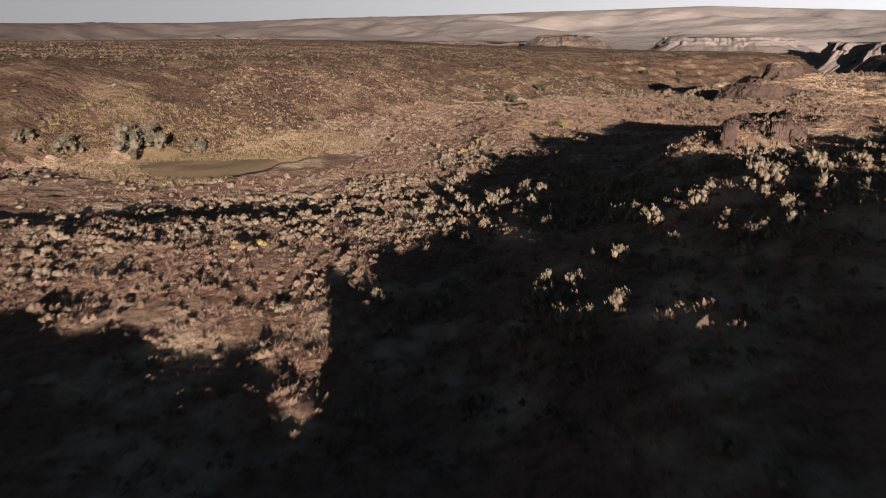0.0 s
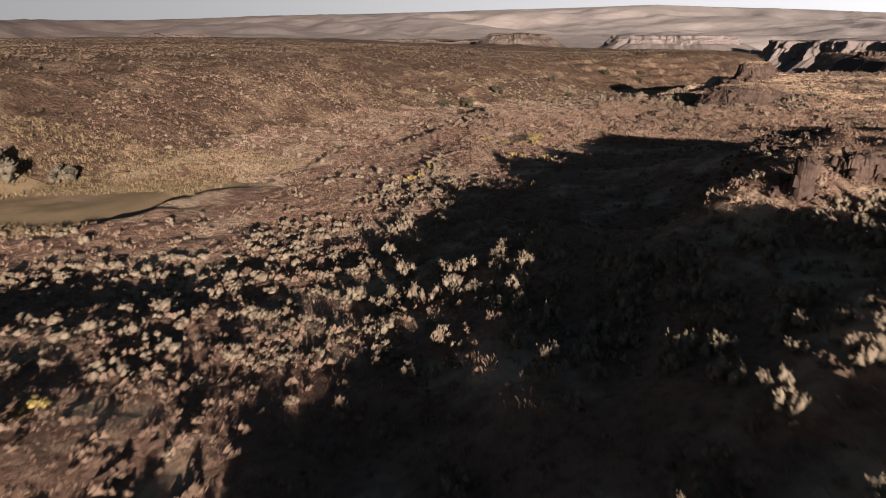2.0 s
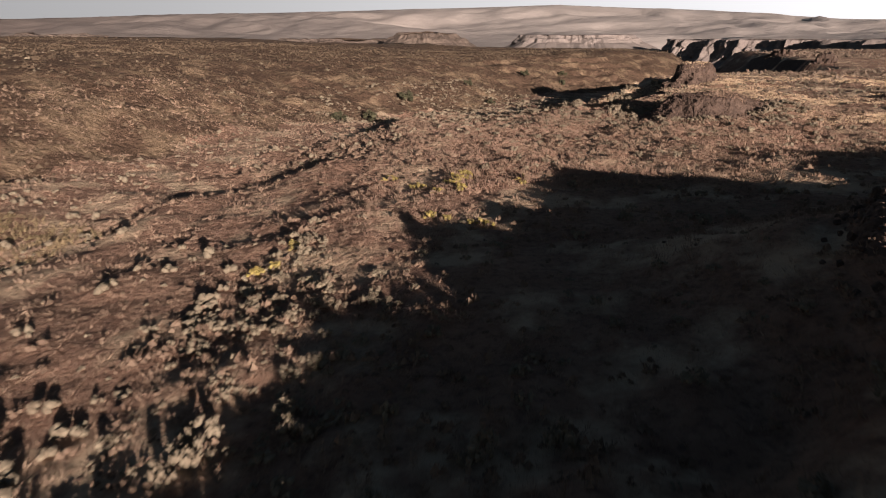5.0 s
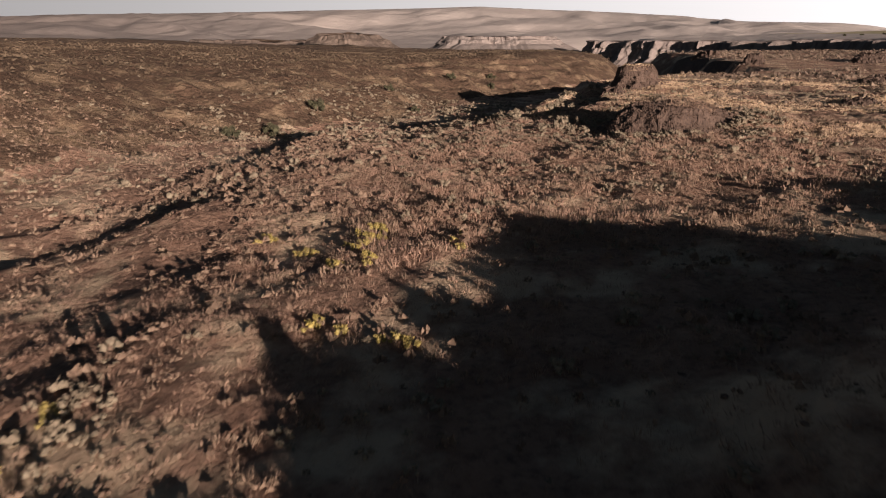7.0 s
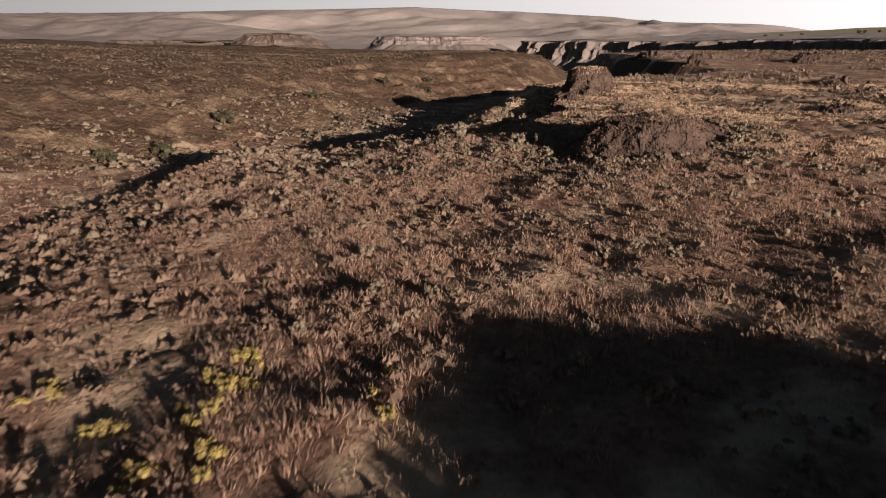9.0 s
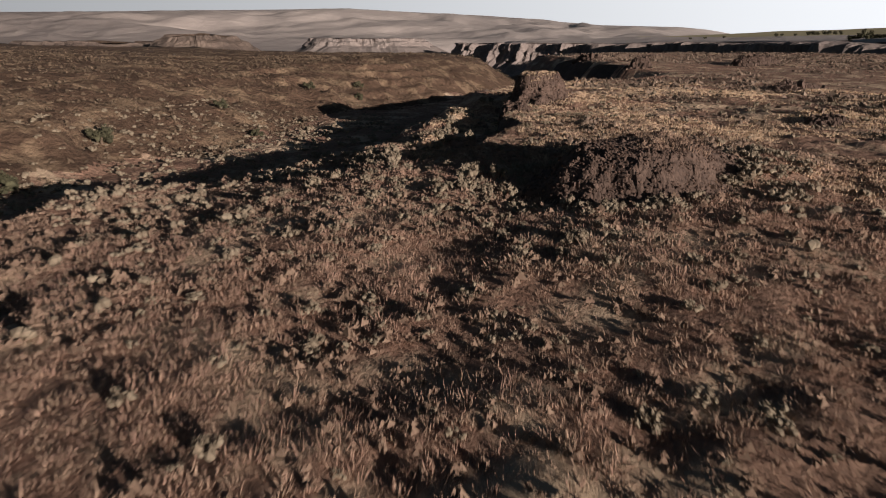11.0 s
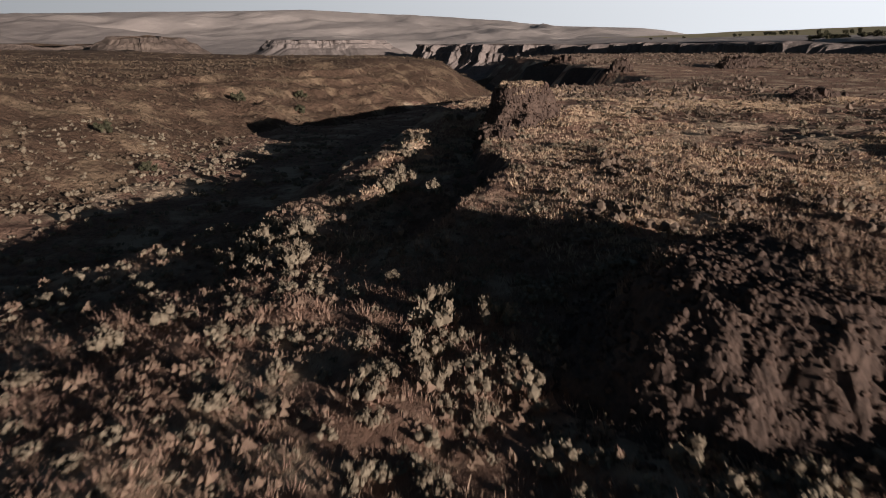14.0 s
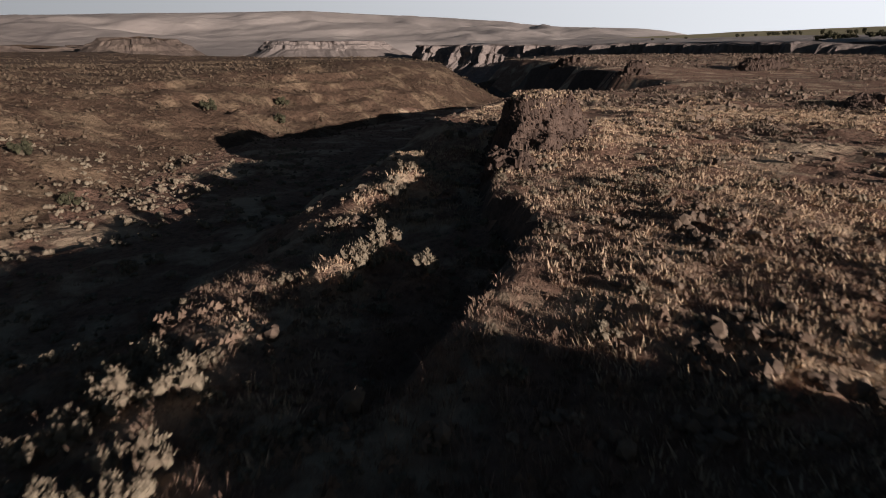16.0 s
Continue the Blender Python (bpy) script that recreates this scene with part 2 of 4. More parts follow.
def height(x, y, fine=True):
    x, y = np.asarray(x, float), np.asarray(y, float)
    rough = ripple(x, y, 9.0, 11, 3)
    # bench that the camera flies along
    bench = 0.0 + 0.9 * step(x, 12, 42) + 0.25 * rough - 1.05 * step(9 - x, 0, 9) * step(y, 27, 44) - 0.4 * step(-x, 4, 9) * step(y + 0.5 * rough, 35.6, 36.8) + 0.5 * ripple(x, y, 40.0, 5, 2) * step(y, 60, 100)
    d, _ = along(x, y, HILL_FOOT)
    d = -d + 1.2 * ripple(x, y, 7.0, 3, 3)
    # the 3.4 m rise around y 47 is unseen, added to throw shade
    bench = bench + 4.0 * step(d, -2.5, 15) + 0.14 * np.clip(20 - y, 0, 16) * step(d, 0, 9) * (0.15 + 0.85 * step(x, 8.5, 14)) + 0.6 * np.exp(-((x - 68) / 7) ** 2 - ((y - 125) / 6) ** 2) + 0.9 * np.exp(-((x - 51) / 4.5) ** 4 - ((y - 87.5) / 2.6) ** 2) + 0.7 * step(8 - np.hypot(x - 21, y - 52), 0, 7) - 0.7 * np.exp(-((x - 23) / 5) ** 4 - ((y - 36.5) / 4.5) ** 4) + 0.35 * np.exp(-((x - 15.6) / 2) ** 2 - ((y - 34.4) / 2) ** 2) + 3.4 * step(x, 37, 43) * step(60 - x, 0, 8) * np.exp(-((y - 47) / 5) ** 2) - 0.6 * np.exp(-((x - 15) / 4.5) ** 4 - ((y - 40.5) / 4) ** 4) - 0.45 * np.exp(-((x - 5.3) / 1.8) ** 2 - ((y - 17) / 5.5) ** 4) + 0.58 * np.exp(-((x - 16.6) / 3.0) ** 4 - ((y - 36.3) / 1.3) ** 2)
    d, _ = along(x, y, HILL_RIM)
    bench = bench + (0.5 + 0.05 * step(x, 17, 20)) * step(3.8 - np.abs(d) + 0.9 * ripple(x, y, 4.0, 8, 3), 0, 2.8)
    d, _ = along(x, y, BACK_RIDGE)
    bench = bench + 0.5 * np.exp(-((x - 5.3) / 2.7) ** 4 - ((y - 29) / 13) ** 4)

    def ridge(x):
        return np.interp(x, (3, 4.5, 6.4, 8, 9.3, 11, 12.3, 14.7, 16.7, 18.5, 40), (3.3, 4.05, 4.55, 4.72, 5.05, 5.65, 6.05, 7.0, 7.8, 8.2, 8.4))
    # hilltop that falls northward from the ridge
    fall = ridge(x + 0.21 * (y - 1)) - 0.158 * (y - 1) - 0.6 + 0.02 * np.clip(y - 11, 0, 15) - 0.5 * step(y, 23, 28) * step(15.5 - x, 0, 3) + 0.3 * ripple(x, y, 6.0, 29, 2) - bench
    bench = bench + np.clip(fall, -1.3, 0.35) * step(y, 8, 12) * step(38.5 - y, 0, 6) * step(x, 4, 8) * step(24 - x, 0, 5)
    bench = np.maximum(bench, ridge(x) - 1.7 * np.exp(-((x + 0.4) / 1.2) ** 2) + (0.6 - 0.35 * step(x, 3, 7)) * ripple(x, y, 4.0, 21, 3) - np.maximum(np.abs(d) - 1.0, 0) * 0.9)
    # west plateau
    g, s = along(x, y, GULLY)
    e, _ = along(x, y, BENCH_EDGE)
    west = np.abs(g) * np.sign(g)
    top = 4.3 + 3.5 * step(50 - x, 0, 120) + 0.9 * ripple(x, y, 70.0, 41, 3) + 0.3 * rough
    floor = -1.0 - 0.75 * np.exp(-((s - 33) / 11) ** 2) + 0.13 * np.clip(y - 57.5, -5, 7) * np.exp(-((x + 17) / 10) ** 4) - 1.6 * step(s, 80, 104) - 1.2 * step(s, 100, 190) - 1.5 * step(s, 215, 250) + 0.2 * rough
    rise = floor + np.maximum(west - 4 + 1.5 * ripple(x, y, 12.0, 51, 3), 0) * (0.33 + 0.2 * step(-x, -10, 15) * step(98 - y, 0, 12) + 0.2 * step(s, 160, 200)) + step(west, 1, 10) * (0.85 * np.abs(ripple(x, y, 6.0, 53, 4)) + 0.35 * ripple(x, y, 3.0, 57, 3)) * (1 - 0.9 * np.exp(-((x + 17) / 11) ** 4 - ((y - 57.5) / 7) ** 4))
    west_z = top - 1.6 * np.log1p(np.exp(np.clip((top - rise) / 1.6, -30, 30)))
    # broken rock bands along the upper gully side
    band = 1.5
    rung = west_z + 0.5 * ripple(x, y, 11.0, 63, 3)
    tread = np.floor(rung / band) * band + band * step(rung / band - np.floor(rung / band), 0.55, 0.85)
    west_z = west_z + 0.75 * (tread - rung) * step(s, 150, 185) * step(268 - s, 0, 25) * step(ripple(x, y, 16.0, 65, 2), -0.3, 0.3)
    edge = e + (0.8 - 0.45 * step(14 - x, 0, 8)) * ripple(x, y, 5.0, 61, 3)
    low = np.where(west > 0, np.maximum(west_z, floor), floor)
    bench = bench - 1.0 * step(edge, -14, 0) * step(x, 10, 30) * step(44 - x, 0, 6) - (0.3 + 0.5 * step(y, 76, 88)) * step(edge, -13, 0) * step(18 - x, 0, 8) * step(y, 60, 70)
    # terrace below the bench, under a broken rock edge
    t, _ = along(x, y, TERRACE_EDGE)
    t = t + 0.7 * ripple(x, y, 4.0, 67, 3)
    under = step(t, -0.4, 0.6) * step(67 - x, 0, 4) * step(x, 39, 44)
    bench = bench - 1.6 * under
    for px, py, wide, deep in TERRACE_MOUNDS:
        bench = bench + 0.85 * under * np.exp(-((x - px) / (0.85 * wide)) ** 4 - ((y - py) / (0.7 * deep)) ** 2) * (1 + 0.4 * ripple(x, y, 2.0, 69, 2))
    t, _ = along(x, y, INNER_LEDGE, 0)
    t = t + 0.25 * ripple(x, y, 3.0, 68, 2)
    bench = bench - 0.4 * step(t, -0.1, 0.5) * step(x, -5, -2) * step(13 - x, 0, 5) * step(y, 66, 71) * step(5 - t, 0, 4)
    lip = step(y, 45, 52) * step(88 - y, 0, 10) * step(12 - x, 0, 5) * (0.35 + 0.65 * step(ripple(x, y, 7.0, 66, 2), -0.5, 0.2))
    bench = bench + (0.1 + 0.35 * step(y, 60, 68)) * step(edge, -3, -0.5) * lip
    low = low - 0.12 * step(3.5 - edge, 0, 3) * lip
    drop = step(edge, 0, 2.2 + 3.0 * step(x, 10, 40) + 9.0 * step(-x, 9, 15) * (1 - lip) - 1.5 * lip)
    bench = bench + 0.3 * step(x, 118, 135) * step(edge, -30, -2) + 0.9 * step(y, 166, 192) * step(x, 124, 136)
    z = bench + (low - bench) * drop
    # small grain of hummocks
    if fine:
        z = z + 0.15 * ripple(x, y, 1.5, 71, 3) * (1 - 0.9 * np.exp(-((x + 17) / 11) ** 4 - ((y - 57.5) / 7) ** 4)) * step(260 - np.hypot(x, y), 0, 120)
    stony = step(ripple(x, y, 14.0, 73, 3), 0.25, 0.7) + step(np.abs(edge + 1.0), 5, 1) * 0.8
    if fine:
        knob, joint = blocks(x, y, 0.9, 77)
        z = z + 0.12 * np.clip(stony, 0, 1) * (np.maximum(knob, 0) - 0.6 * joint) * step(230 - np.hypot(x, y - 60), 0, 40)
    # canyon beyond
    c, _ = along(x, y, CANYON_RIM)
    z = z + (-70 - z) * step(c + 6 * ripple(x, y, 25.0, 81, 3), 0, 45) * step(x, -200, 0)
    # farther lands
    r = np.hypot(x - 20, y - 50)
    az = np.degrees(np.arctan2(x - 20, y - 50))
    crest = np.tan(np.radians(np.interp(az, SKYLINE_AZ, SKYLINE_EL))) * 4300 + 8
    bend = 260 * ripple(x, y, 900.0, 93, 2)
    folds = 0.42 - np.abs(ripple(x + bend, y - 0.5 * bend, 1000.0, 91, 5, 0.52))
    w, _ = along(x, y, WALL_FAR)
    floor = -24 - 46 * step(620 - w, 0, 300) * step(2500 - r, 0, 400)
    hills = floor + (crest + 24) * step(r, 1700, 4300) ** 1.25 + (folds * 50 + 26 * (0.4 - np.abs(ripple(x + 0.4 * bend, y, 430.0, 97, 4, 0.55)))) * step(r, 1900, 2900) * step(4150 - r, 0, 900)
    ahead = step(y, 330, 480) * step(r, 380, 600)
    z = z + (np.maximum(hills, -72) - z) * ahead
    # farmed plateau behind the far wall
    w, _ = along(x, y, WALL_FAR)
    rim = np.interp(r, (700, 850, 1150, 1400, 1800), (6.0, 5.6, 1.2, 0.0, 1.0))
    farm = np.minimum(rim + np.maximum(-w - 20, 0) * 0.045, 8 + r * 0.0165) + 1.5 * ripple(x, y, 120.0, 95, 2)
    z = z + (farm - z) * step(-w, 4, 30 + 0.1 * step(r, 1300, 1500) * r)
    behind = step(-y, 40, 300)
    return z + (3 + 4 * ripple(x, y, 300.0, 99, 2) - z) * behind


def mesh_of(name, verts, faces, mats, smooth=False, index=None):
    """A mesh from arrays: verts n x 3, faces m x k."""
    me = bpy.data.meshes.new(name)
    verts, faces = np.asarray(verts, np.float32), np.asarray(faces, np.int32)
    k = faces.shape[1]
    me.vertices.add(len(verts))
    me.vertices.foreach_set("co", verts.ravel())
    me.loops.add(faces.size)
    me.loops.foreach_set("vertex_index", faces.ravel())
    me.polygons.add(len(faces))
    me.polygons.foreach_set("loop_start", np.arange(0, faces.size, k, dtype=np.int32))
    for m in mats:
        me.materials.append(m)
    if index is not None:
        me.polygons.foreach_set("material_index", np.asarray(index, np.int32))
    me.polygons.foreach_set("use_smooth", np.full(len(faces), smooth))
    me.update(calc_edges=True)
    me.validate()
    return me


def axis(low, high, fine, far_low, far_high, growth):
    mid = list(np.arange(low, high + fine / 2, fine))
    for sign, end in ((1, far_high), (-1, far_low)):
        p, d = (mid[-1] if sign > 0 else mid[0]), fine
        while sign * (end - p) > 0:
            d = min(d * growth, 38.0)
            p += sign * d
            mid.append(p) if sign > 0 else mid.insert(0, p)
    return np.array(mid)


gx = axis(-28, 96, 0.5, -3400, 4300, 1.13)
gy = axis(10, 195, 0.5, -900, 4500, 1.13)
GX, GY = np.meshgrid(gx, gy)
GZ = height(GX, GY)
nx, ny = len(gx), len(gy)
idx = np.arange(nx * ny).reshape(ny, nx)
quads = np.stack([idx[:-1, :-1], idx[:-1, 1:], idx[1:, 1:], idx[1:, :-1]], -1).reshape(-1, 4)
mx, my = (GX[:-1, :-1] + GX[1:, 1:]) / 2, (GY[:-1, :-1] + GY[1:, 1:]) / 2
mr = np.hypot(mx - 20, my - 50)
sandy = (along(mx, my, BENCH_EDGE)[0] > 0.6) & ((((mx + 16) / 9.5) ** 2 + ((my - 56.8) / 5.0) ** 2 + 0.35 * ripple(mx, my, 5.0, 15, 3)) < 1)
steep = np.hypot(np.diff(GZ, axis=1)[:-1] / np.diff(gx), (np.diff(GZ, axis=0) / np.diff(gy)[:, None])[:, :-1]) > 1.15
w_mid, _ = along(mx, my, WALL_FAR)
green = (-w_mid > 300) & (mr < 2600)
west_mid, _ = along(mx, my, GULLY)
mz = GZ[:-1, :-1]
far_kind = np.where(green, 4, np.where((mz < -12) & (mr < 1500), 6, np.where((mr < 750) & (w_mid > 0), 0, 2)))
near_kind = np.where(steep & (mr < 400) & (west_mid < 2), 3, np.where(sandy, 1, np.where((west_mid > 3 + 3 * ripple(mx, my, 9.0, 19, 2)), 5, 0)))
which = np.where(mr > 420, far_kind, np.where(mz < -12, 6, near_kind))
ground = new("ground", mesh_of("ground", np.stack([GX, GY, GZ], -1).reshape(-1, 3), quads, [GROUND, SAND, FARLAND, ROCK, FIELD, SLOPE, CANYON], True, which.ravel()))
tagged(ground, "dry brown rangeland with sandy hollow, gully and far hills", "ground", kind="structure")


def ground_z(x, y):
    return height(np.asarray(x, float), np.asarray(y, float))


def slope(x, y):
    return np.hypot(height(x + 0.4, y) - height(x - 0.4, y), height(x, y + 0.4) - height(x, y - 0.4)) / 0.8


# ---------------------------------------------------------------- plants
def leaves(base, way, length, width, gen):
    """One folded leaf spray for every base: verts and triangles."""
    n = len(base)
    way = way / np.linalg.norm(way, axis=1, keepdims=True)
    side = np.cross(way, gen.normal(size=(n, 3)))
    side /= np.linalg.norm(side, axis=1, keepdims=True) + 1e-9
    up = np.cross(way, side)
    length, width = np.reshape(length, (-1, 1)), np.reshape(width, (-1, 1))
    mid = base + way * length * 0.55
    v = np.stack([base, mid + side * width + up * width * 0.4, base + way * length, mid - side * width + up * width * 0.4], 1)
    f = np.array([(0, 1, 2), (0, 2, 3)])
    return v.reshape(-1, 3), (np.arange(n)[:, None, None] * 4 + f).reshape(-1, 3)


def knot(centre, bulk, gen, detail):
    """A closed, lumpy knot of twigs inside a shrub: verts and triangles."""
    bm = bmesh.new()
    if detail:
        bmesh.ops.create_icosphere(bm, subdivisions=1, radius=1.0)
    else:
        for p in ((1, 0, 0), (-0.5, 0.87, 0), (-0.5, -0.87, 0), (0, 0, 1)):
            bm.verts.new(p)
        bm.verts.ensure_lookup_table()
        for f in ((0, 1, 3), (1, 2, 3), (2, 0, 3)):
            bm.faces.new([bm.verts[i] for i in f])
    bm.verts.index_update()
    v = np.array([p.co for p in bm.verts]) * (1 + gen.uniform(-0.3, 0.25, (len(bm.verts), 1))) * bulk * np.array([1, 1, 1.15]) + centre
    f = np.array([[p.index for p in q.verts] for q in bm.faces])
    bm.free()
    return v, f


def shrub_shape(seed, sprays, size=0.16, spread=0.27, lobes=0, detail=True, fill=0.8):
    """A rounded, broken shrub of leafy knots with upright finger-like sprays, 1 m wide and about 0.75 high."""
    gen = np.random.default_rng(seed)
    lobes = lobes or 6 + seed % 4
    a = np.arange(lobes) * 2.4 + gen.uniform(0, 1.2, lobes)
    far = spread * np.sqrt(gen.uniform(0.05, 1.5, lobes))
    bulk = gen.uniform(0.11, 0.18, lobes) * (8 / (lobes + 1)) ** 0.4
    centre = np.stack([far * np.cos(a), far * np.sin(a), gen.uniform(0.22, 0.5, lobes) - 0.45 * far], 1)
    pick = gen.integers(0, lobes, sprays)
    way = gen.normal(size=(sprays, 3))
    way[:, 2] = np.where(way[:, 2] < -0.2, -way[:, 2], way[:, 2])
    way /= np.linalg.norm(way, axis=1, keepdims=True)
    base = centre[pick] + way * bulk[pick][:, None] * gen.uniform(0.55, 0.95, (sprays, 1))
    lean = way * 0.75 + np.array([0, 0, 0.6]) + gen.normal(size=(sprays, 3)) * 0.2
    v, f = leaves(base, lean, size * gen.uniform(0.7, 1.4, sprays), size * 0.24 * gen.uniform(0.7, 1.3, sprays), gen)
    verts, faces, start = [v], [f], len(v)
    if fill:
        for k in range(lobes):
            kv, kf = knot(centre[k], bulk[k] * fill, gen, detail)
            verts.append(kv)
            faces.append(kf + start)
            start += len(kv)
    return np.concatenate(verts), np.concatenate(faces)


def tuft_shape(seed, blades, wide=0.012):
    """A low tussock of dry grass blades, about 0.4 m wide."""
    gen = np.random.default_rng(seed)
    a, r = gen.uniform(0, 6.283, blades), 0.14 * np.sqrt(gen.uniform(0, 1, blades))
    base = np.stack([r * np.cos(a), r * np.sin(a), np.full(blades, -0.03)], 1)
    lean = r * 3.2 * gen.uniform(0.6, 1.6, blades)
    tip = base + np.stack([np.cos(a) * lean, np.sin(a) * lean, np.ones(blades)], 1) * gen.uniform(0.15, 0.33, (blades, 1))
    b = gen.uniform(0, 6.283, blades)
    side = np.stack([np.cos(b), np.sin(b), 0 * b], 1) * wide
    return np.stack([base - side, base + side, tip], 1).reshape(-1, 3), np.arange(blades * 3).reshape(-1, 3)


def stone_shape(seed):
    gen = np.random.default_rng(seed)
    bm = bmesh.new()
    bmesh.ops.create_icosphere(bm, subdivisions=1, radius=0.5)
    v = np.array([p.co for p in bm.verts]) * (1 + gen.uniform(-0.28, 0.2, (len(bm.verts), 1))) * np.array([1, 0.8, 0.6])
    f = np.array([[p.index for p in q.verts] for q in bm.faces])
    bm.free()
    return v, f


def strewn(name, shapes, x, y, size, mat, label, category, sink=0.03, tall=None, base=None):
    """Many plants or stones as one object: each place gets one of the shapes, turned and sized."""
    z = (ground_z(x, y) if base is None else base) - sink
    turn = rng.uniform(0, 6.283, len(x))
    tall = size * rng.uniform(0.7, 1.0, len(x)) if tall is None else tall
    kind = rng.integers(0, len(shapes), len(x))
    verts, faces, start = [], [], 0
    for k, (v, f) in enumerate(shapes):
        m = kind == k
        n = int(m.sum())
        if not n:
            continue
        c, s = np.cos(turn[m])[:, None], np.sin(turn[m])[:, None]
        px = (v[None, :, 0] * c - v[None, :, 1] * s) * size[m][:, None] + x[m][:, None]
        py = (v[None, :, 0] * s + v[None, :, 1] * c) * size[m][:, None] + y[m][:, None]
        pz = v[None, :, 2] * tall[m][:, None] + z[m][:, None]
        verts.append(np.stack([px, py, pz], -1).reshape(-1, 3))
        faces.append((f[None] + np.arange(n)[:, None, None] * len(v)).reshape(-1, 3) + start)
        start += n * len(v)
    ob = new(name, mesh_of(name, np.concatenate(verts), np.concatenate(faces), [mat]))
    return tagged(ob, label, category, kind="stuff")


WALKED = [(0, 0), (1, 13), (3, 26), (8, 42), (13.5, 55.5), (20.5, 68.5), (27, 79), (36, 92), (50, 113)]


def places(n, x0, x1, y0, y1, seed, patch=12.0, low=-0.6, high=0.5):
    """Random places in a rectangle, thinned in patches, off cliffs and off the sandy hollow."""
    gen = np.random.default_rng(seed)
    x, y = gen.uniform(x0, x1, n), gen.uniform(y0, y1, n)
    keep = gen.uniform(0, 1, n) < step(ripple(x, y, patch, seed, 3), low, high)
    keep &= (((x + 17) / 11) ** 2 + ((y - 57.0) / 7.0) ** 2) > 1.0
    keep &= slope(x, y) < 1.3
    x, y = x[keep], y[keep]
    return x, y, np.abs(along(x, y, WALKED, 0)[0])


SHRUBS_NEAR = [shrub_shape(k, 62, 0.09, 0.3, lobes=8, fill=0.84) for k in range(8)]
SHRUBS_MID = [shrub_shape(k + 20, 12, 0.13, lobes=3, fill=1.1) for k in range(7)]
SHRUBS_FAR = [shrub_shape(k + 40, 7, 0.3, 0.25, 4, False, 1.4) for k in range(6)]
SPECKS = [shrub_shape(k + 50, 2, 0.5, 0.2, 2, False, 1.6) for k in range(6)]
TUFTS = [tuft_shape(k, 8, 0.014) for k in range(8)]
TUSSOCKS = [tuft_shape(k + 120, 12, 0.014) for k in range(8)]
CLUMPS = [shrub_shape(k + 160, 13, 0.18, 0.24, 3, False, 1.25) for k in range(8)]
TUFTS_FAR = [tuft_shape(k + 30, 6, 0.03) for k in range(5)]
STONES = [stone_shape(k) for k in range(5)]

# shrubs: the nearest are things, the rest one mass
x, y, d = places(8000, -40, 100, 8, 150, 101, 9.0, -0.9, 0.8)
bx, by, bd = places(5200, -18, 6, 30, 66, 111, 5.0, -1.2, 0.1)
cx, cy, cd = places(850, 18, 41, 80, 108, 113, 5.0, -0.8, 0.3)
hx, hy, hd = places(440, 4.5, 25, 15, 34, 117, 4.0, -1.0, 0.4)
kx, ky, kd = places(50, 1, 10, 22, 47, 119, 4.0, -1.2, 0.4)
thin = (hx > 8.5) | (hy > 20)
hx, hy = np.concatenate([hx[thin], kx]), np.concatenate([hy[thin], ky])
ex, ey, ed = places(2600, 8, 62, 108, 162, 115, 6.0, -0.9, 0.3)
cut = rng.uniform(0, 1, len(bx)) < 0.34
x, y, d = np.concatenate([x, bx[cut], cx, ex]), np.concatenate([y, by[cut], cy, ey]), np.concatenate([d, bd[cut], cd, ed])
BARE = [(-9, 43), (-2.2, 50.2), (0, 53.8), (3, 58.3), (7, 66), (10, 76)]


def on_bare_strip(x, y):
    return (along(x, y, BARE)[0] > 0.6 * ripple(x, y, 3.0, 135, 2)) & (along(x, y, BENCH_EDGE)[0] < 0.3) & (y > 44) & (y < 80)


bare = on_bare_strip(x, y)
keep = ((along(x, y, GULLY)[0] < 5 + 9 * step(y, 100, 115)) | (rng.uniform(0, 1, len(x)) < 0.06)) & (~bare | (rng.uniform(0, 1, len(x)) < 0.12))
x, y, d = x[keep], y[keep], d[keep]
size = 0.26 + 0.62 * rng.uniform(0, 1, len(x)) ** 2.2
near = d < 10
mid = (~near) & (d < 38)
far = d >= 38
order = np.argsort(np.where(near, -size, 9))[:240]
single = np.zeros(len(x), bool)
single[order] = True
near &= ~single
strewn("sagebrush_scrub", SHRUBS_NEAR, x[near], y[near], size[near], SAGE, "dense grey-tan sagebrush scrub on dry soil", "shrubs")
strewn("sagebrush_scrub", SHRUBS_MID, x[mid], y[mid], size[mid], SAGE, "grey-tan sagebrush scrub over the bench", "shrubs")
strewn("sagebrush_scrub", SHRUBS_FAR, x[far], y[far], size[far], SAGE, "distant grey-tan sagebrush scrub", "shrubs")

hill = 0.55 + 0.5 * rng.uniform(0, 1, len(hx)) ** 1.6
strewn("sagebrush_scrub", SHRUBS_NEAR, hx, hy, hill, SAGE, "tall tan sagebrush over the shaded hill", "shrubs", 0.03, hill * rng.uniform(1.2, 1.5, len(hx)))


